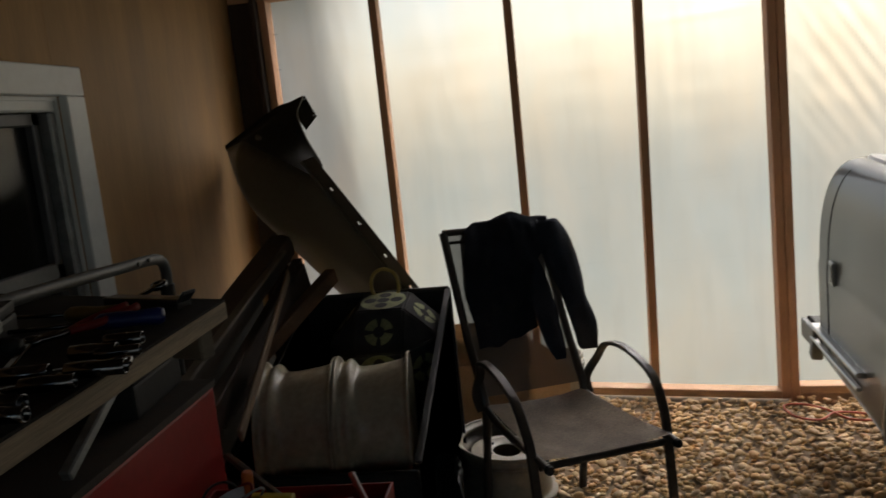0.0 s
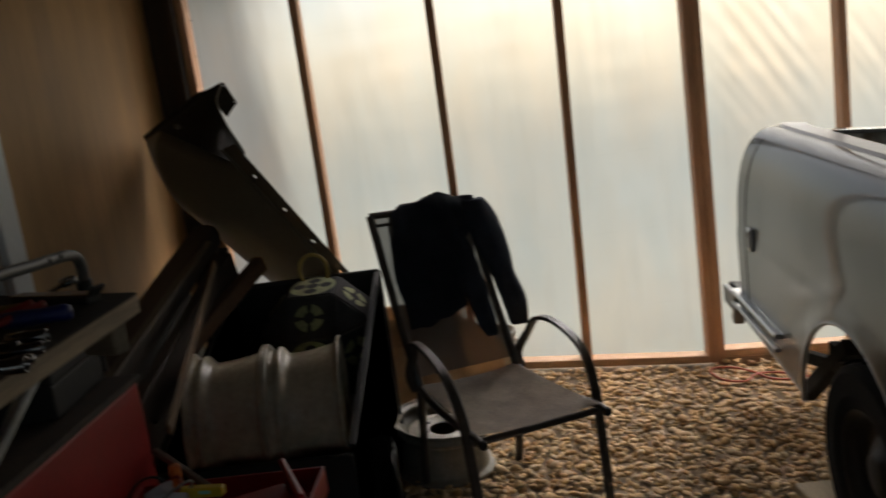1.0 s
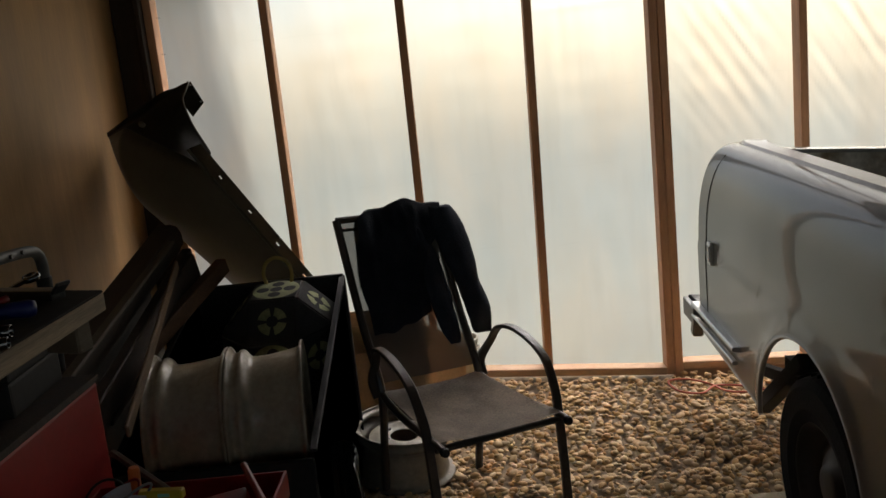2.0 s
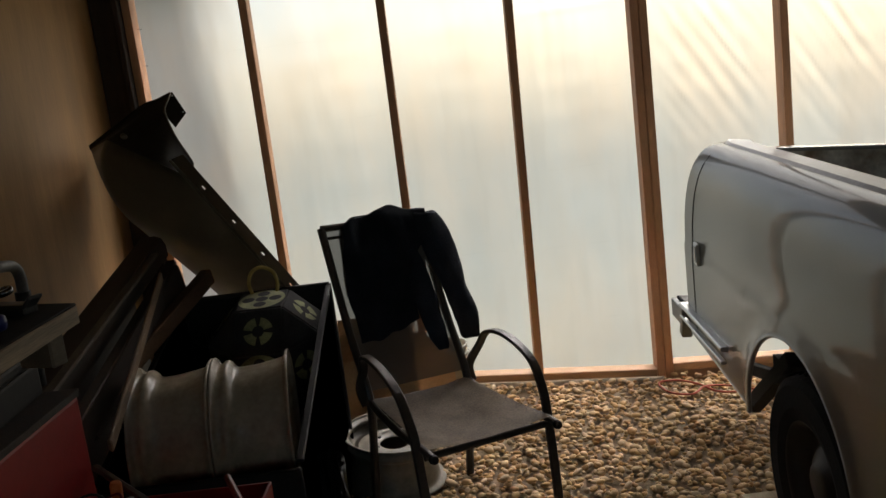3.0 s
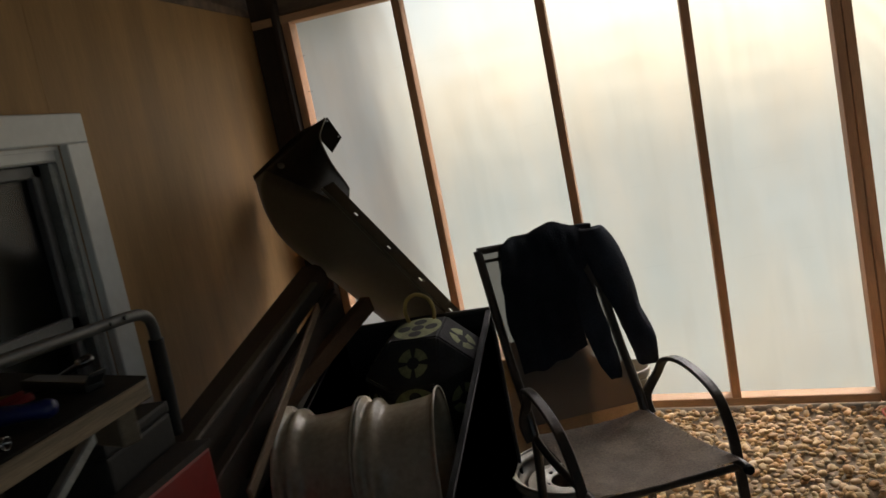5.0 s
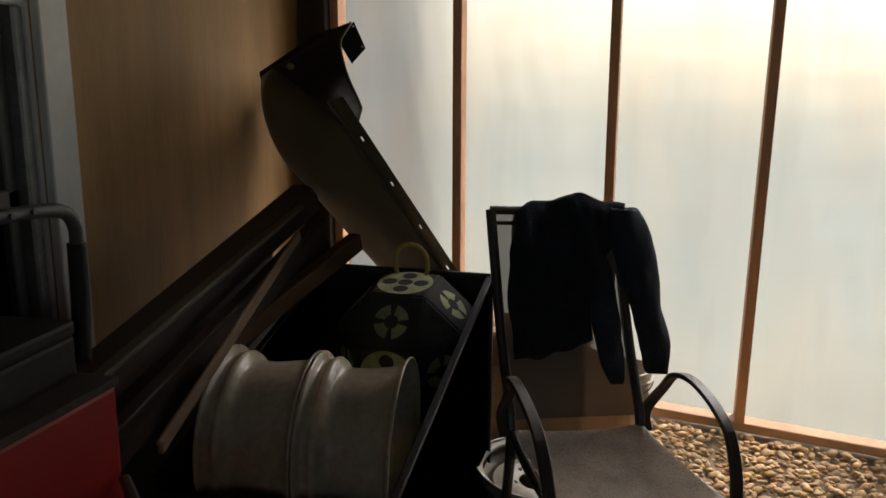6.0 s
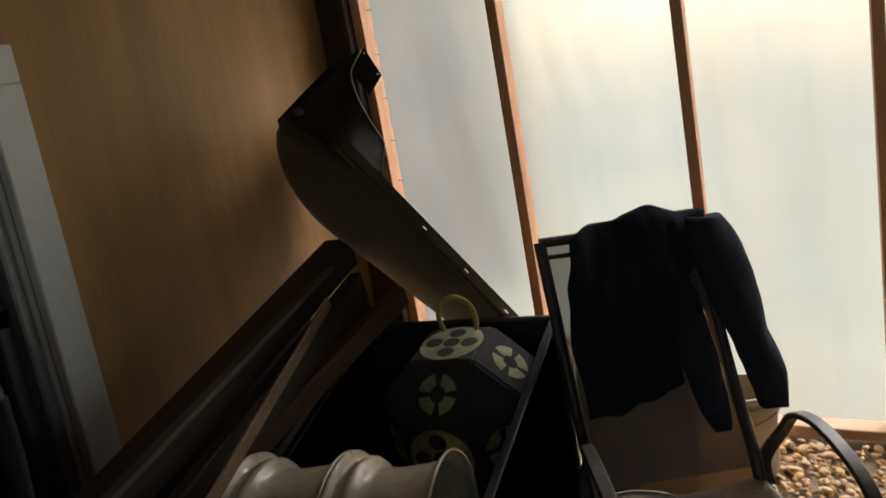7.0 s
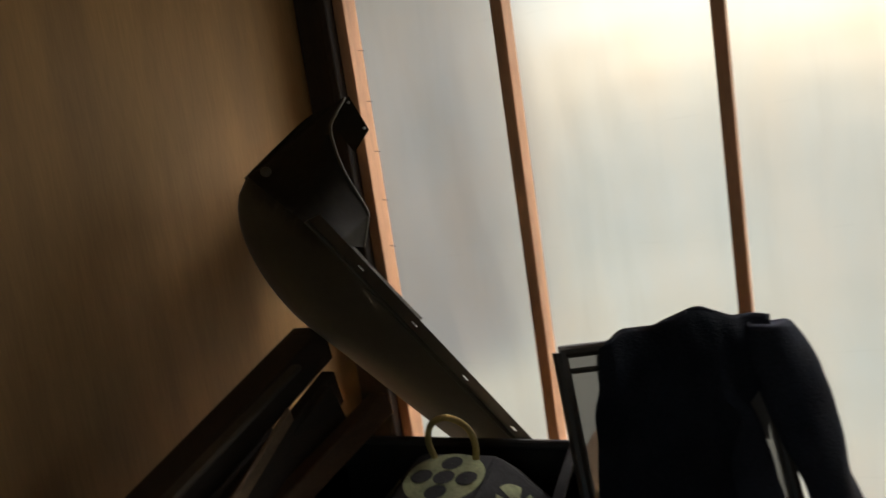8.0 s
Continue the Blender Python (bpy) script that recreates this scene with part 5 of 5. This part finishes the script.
def make_bench_tools():
    z = BENCH_Z + 0.001
    fr = thing("tube_handle", (-0.17, 2.22, 0.953), "grey tubular cart handle with a black grip on the chest", "cart handle")
    tube = spline([(0.045, -0.80, 0.342), (0.035, -0.50, 0.331), (0.024, -0.22, 0.315), (0.020, -0.07, 0.306), (0.016, -0.015, 0.292), (0.010, 0.012, 0.262), (0.004, 0.020, 0.22)], 8)
    part("bar", sweep(tube, circle(0.013, 12), up=(1, 0, 0)), M_TUBE, fr, smooth=True)
    part("grip", sweep(spline([(0.004, 0.020, 0.23), (0.0, 0.022, 0.12), (0.0, 0.012, 0.0)], 8), circle(0.0175, 12), up=(1, 0, 0)), M_BLACK, fr, "black foam grip", smooth=True)
    for y in (-0.115, -0.165):
        part("bolt", lathe([(0.0005, 0.003), (0.005, 0.003), (0.005, -0.003), (0.0005, -0.003)], 10, pose(0.037, y, 0.312, 0, 90, 0)), M_BLACKMETAL, fr)
    bar = thing("pry_bar", pose(0.14, 1.545, z, 0, 0, -22), "flat black pry bar on the bench", "pry bar")
    part("shaft", box(0.17, 0.028, 0.016, Matrix.Translation((0, 0, 0.009)), 0.004, 2), M_BLACKMETAL, bar)
    part("claw", span((0.08, 0, 0.01), (0.10, 0, 0.028), 0.028, 0.006), M_BLACKMETAL, bar)

    def screwdriver(x, y, turn, grip, label, length=0.12):
        t = thing("screwdriver", Matrix.Translation((x, y, z + 0.013)) @ pose(0, 0, 0, 0, 90, turn) , label, "screwdriver", "screwdrivers on the bench")
        part("handle", lathe([(0.0005, -0.05), (0.010, -0.048), (0.013, -0.04), (0.011, -0.01), (0.013, 0.02), (0.012, 0.04), (0.007, 0.048), (0.0005, 0.05)], 12), grip, t, smooth=True)
        part("shank", lathe([(0.0005, 0.048), (0.0032, 0.048), (0.0032, 0.05 + length), (0.0005, 0.052 + length)], 8), M_TOOLSTEEL, t, smooth=True)

    screwdriver(0.185, 1.405, 190, M_BLUE, "screwdriver with a blue grip on the bench")
    screwdriver(0.10, 1.46, 172, M_DIM_YELLOW, "screwdriver with a yellow grip, dimmed for shade, on the bench")
    screwdriver(0.05, 1.30, 160, M_BLACK, "screwdriver with a black grip on the bench")

    def wrench(x, y, turn, length, material=None, tilt=0.0):
        t = thing("wrench", pose(x, y, z + 0.006, 0, tilt, turn), "chrome combination wrench on the bench", "wrench", "wrenches on the bench")
        part("shank", box(length, 0.011, 0.006, Matrix.Translation((0, 0, 0)), 0.002), M_TOOLSTEEL, t)
        part("ring_end", lathe([(0.0075, -0.005), (0.013, -0.005), (0.0145, 0), (0.013, 0.005), (0.0075, 0.005)], 20, Matrix.Translation((length / 2 + 0.011, 0, 0)), closed=True), M_TOOLSTEEL, t, smooth=True)
        for s in (-1, 1):
            part("jaw", span((-length / 2, 0.005 * s, 0), (-length / 2 - 0.022, 0.011 * s, 0), 0.008, 0.008), M_TOOLSTEEL, t)

    wrench(0.115, 1.245, 108, 0.13, tilt=-4)
    wrench(0.10, 1.565, 60, 0.10, tilt=-14)
    wrench(0.21, 1.18, 20, 0.12)
    wrench(0.16, 1.10, 35, 0.14)
    wrench(0.05, 1.15, 80, 0.15)

    def socket(x, y, r, h, lying=0):
        m = Matrix.Translation((x, y, z + (r if lying else 0))) @ pose(0, 0, 0, 90 if lying else 0, 0, lying)
        t = thing("socket", m, "chrome wrench socket on the bench", "socket", "sockets on the bench")
        part("shell", lathe([(r * 0.6, 0.0), (r * 0.9, 0.0), (r, 0.002), (r, h * 0.55), (r * 0.92, h * 0.6), (r * 0.92, h), (r * 0.7, h), (r * 0.65, h * 0.5), (r * 0.6, 0.002)], 18, closed=True), M_TOOLSTEEL, t, smooth=True)

    for x, y, r, h, ly in ((0.205, 1.30, 0.009, 0.05, 95), (0.225, 1.24, 0.008, 0.055, 100), (0.19, 1.245, 0.010, 0.06, 92), (0.232, 1.165, 0.010, 0.07, 95), (0.205, 1.12, 0.009, 0.06, 100),
                           (0.19, 1.07, 0.010, 0.06, 80), (0.225, 1.03, 0.009, 0.05, 85), (0.17, 1.01, 0.010, 0.06, 90), (0.15, 1.16, 0.010, 0.06, 98), (0.12, 1.10, 0.009, 0.06, 85)):
        socket(x, y, r, h, ly)
    pl = thing("pliers", pose(0.12, 1.36, z + 0.012, 0, 0, 150), "pliers with red grips on the bench", "pliers")
    for s in (-1, 1):
        part("handle", sweep(spline([(0, 0, 0), (0.016 * s, -0.04, 0.004), (0.014 * s, -0.10, 0.012)], 5), circle(0.006, 8)), M_REDGRIP, pl, smooth=True)
        part("jaw", sweep(spline([(0, 0, 0), (0.007 * s, 0.02, 0), (0.003 * s, 0.05, 0)], 4), circle(0.005, 8)), M_TOOLSTEEL, pl, smooth=True)
    cs = thing("socket_case", pose(-0.05, 1.30, z, 0, 0, 20), "black plastic tool case on the bench", "tool case")
    part("base", box(0.17, 0.24, 0.03, Matrix.Translation((0, 0, 0.015)), 0.006, 2), M_BLACK, cs)
    part("lid", box(0.17, 0.24, 0.018, Matrix.Translation((0, 0, 0.040)), 0.006, 2), M_BLACK, cs)
    part("latch", box(0.012, 0.03, 0.02, Matrix.Translation((0.088, 0, 0.03)), 0.003), M_GREYMETAL, cs)
    br = thing("pale_brace", (-0.19, 2.02, 0.955), "pale bent metal strip leaning under the bench", "brace")
    part("tube", span((0.10, -0.10, 0.17), (0.10, -0.42, 0.012), 0.022, 0.022), M_GREYMETAL, br)
    ct = thing("black_case", pose(-0.24, 2.03, 0.953, 0, 0, 4), "black plastic case standing on the tool chest", "case")
    part("body", box(0.24, 0.26, 0.075, Matrix.Translation((0, 0, 0.038)), 0.008, 2), M_BLACK, ct)
    part("lid", box(0.244, 0.264, 0.028, Matrix.Translation((0, 0, 0.090)), 0.008, 2), M_BLACK, ct)


make_bench_tools()

# ---- on the gravel: cord, plank ----


def make_cord():
    cord = thing("power_cord", (1.9, 4.12, ground_z(1.9, 4.12)), "orange-red extension cord looped on the gravel", "cord")
    pts = [(-0.13, 0.08), (-0.10, -0.03), (0.0, -0.05), (0.075, 0.02), (0.14, 0.05), (0.22, 0.02), (0.34, -0.02), (0.50, 0.03), (0.62, -0.08)]
    back = [(0.62, -0.10), (0.42, -0.11), (0.25, -0.06), (0.13, -0.03), (0.06, 0.06), (-0.03, 0.12), (-0.12, 0.095)]
    path = spline([(x, y, 0.026 - 0.086 * x + 0.045 * y + 0.004 * math.sin(31 * x + 9 * y)) for x, y in back + pts[1:]], 8)
    part("cable", sweep(path, circle(0.0055, 8)), M_CORD, cord, smooth=True)
    pl = thing("pine_plank", (1.88, 3.08, ground_z(1.88, 3.08)), "pale pine plank chocked under the tyre", "plank")
    part("plank", box(0.24, 0.20, 0.035, TILT.to_3x3().to_4x4() @ pose(0.02, -0.06, 0.028, 0, 0, 8), 0.004), M_PLANK, pl)


make_cord()

# ---- gravel: single pebbles where the path comes nearest, the rest as one bed ----


def pebble_mesh(seed):
    bm = bmesh.new()
    bmesh.ops.create_icosphere(bm, subdivisions=2, radius=1.0)
    rng = random.Random(seed)
    k = [Vector((rng.uniform(-1, 1), rng.uniform(-1, 1), rng.uniform(-1, 1))) for _ in range(3)]
    for v in bm.verts:
        q = v.co.copy()
        v.co = q * (1 + 0.16 * noise.noise(q * 0.9 + k[0] * 5) + 0.05 * noise.noise(q * 2.2 + k[1] * 5))
    return bm


def make_gravel():
    rng = random.Random(11)
    places = []
    step = 0.035
    for i in range(int(3.1 / step)):
        for j in range(int(2.35 / step)):
            x = 0.28 + step * (i + rng.random())
            y = 2.05 + step * (j + rng.random())
            if y < 4.345:
                places.append((x, y, 0))
    for _ in range(3000):
        places.append((rng.uniform(0.35, 3.2), rng.uniform(2.3, 4.335), 1))
    heap = [(rng.uniform(1.89, 3.3), rng.uniform(4.24, 4.345)) for _ in range(420)]
    rows = []
    for x, y, layer in places:
        a = 0.0115 + 0.013 * rng.random() ** 2.0
        rows.append((x, y, ground_z(x, y) - 0.012 + layer * 0.014 + rng.uniform(-0.004, 0.004), a, a * rng.uniform(0.55, 0.88), a * rng.uniform(0.36, 0.6), rng.uniform(0, 360), rng.uniform(-25, 25), rng.uniform(-25, 25)))
    for x, y in heap:
        a = rng.uniform(0.011, 0.02)
        rows.append((x, y, ground_z(x, y) - 0.003 + 0.032 * rng.random() * (y - 4.22) / 0.125, a, a * 0.7, a * 0.5, rng.uniform(0, 360), rng.uniform(-25, 25), rng.uniform(-25, 25)))
    single = [r for r in rows if 1.16 < r[0] < 1.72 and 2.95 < r[1] < 3.38][:300]
    chosen = set(single)
    meshes = []
    base = []
    for s in range(6):
        bm = pebble_mesh(s)
        base.append((np.array([v.co for v in bm.verts]), [[v.index for v in f.verts] for f in bm.faces]))
        me = bpy.data.meshes.new("pebble")
        bm.to_mesh(me)
        bm.free()
        me.materials.append(M_STONE)
        me.shade_smooth()
        meshes.append(me)
    verts, faces, count = [], [], 0
    for n, r in enumerate(rows):
        if r in chosen:
            continue
        v, f = base[n % 6]
        m = np.array(pose(0, 0, 0, r[7], r[8], r[6]).to_3x3())
        verts.append((v * np.array(r[3:6])) @ m.T + np.array(r[:3]))
        faces.append(np.array(f) + count)
        count += len(v)
    verts, faces = np.concatenate(verts), np.concatenate(faces)
    # coarser stones over the rest of the floor
    bm = bmesh.new()
    bmesh.ops.create_icosphere(bm, subdivisions=1, radius=1.0)
    v, f = np.array([q.co for q in bm.verts]), np.array([[q.index for q in t.verts] for t in bm.faces])
    bm.free()
    extra = []
    for i in range(int(7.05 / 0.06)):
        for j in range(int(8.3 / 0.06)):
            x, y = -0.66 + 0.06 * (i + rng.random()), -3.95 + 0.06 * (j + rng.random())
            if y > 4.34 or (0.28 < x < 3.38 and y > 2.05):
                continue
            r = rng.uniform(0.018, 0.032)
            m = np.array(pose(0, 0, 0, rng.uniform(-20, 20), rng.uniform(-20, 20), rng.uniform(0, 360)).to_3x3())
            extra.append((v * np.array((r, r * 0.75, r * 0.5))) @ m.T + np.array((x, y, ground_z(x, y) - 0.014)))
    all_v = np.concatenate([verts] + extra)
    all_f = np.concatenate([faces] + [f + count + len(v) * k for k in range(len(extra))])
    me = bpy.data.meshes.new("gravel")
    me.from_pydata(all_v.tolist(), [], all_f.tolist())
    me.materials.append(M_STONES)
    me.shade_smooth()
    bed = new("gravel", me)
    tagged(bed, "loose rounded river gravel in tan and grey", "gravel", kind="stuff")
    for n, r in enumerate(single):
        p = part("pebble", meshes[n % 6], None, GROUND)
        p.matrix_basis = pose(*r[:3], r[7], r[8], r[6]) @ Matrix.Diagonal((r[3], r[4], r[5], 1))


make_gravel()
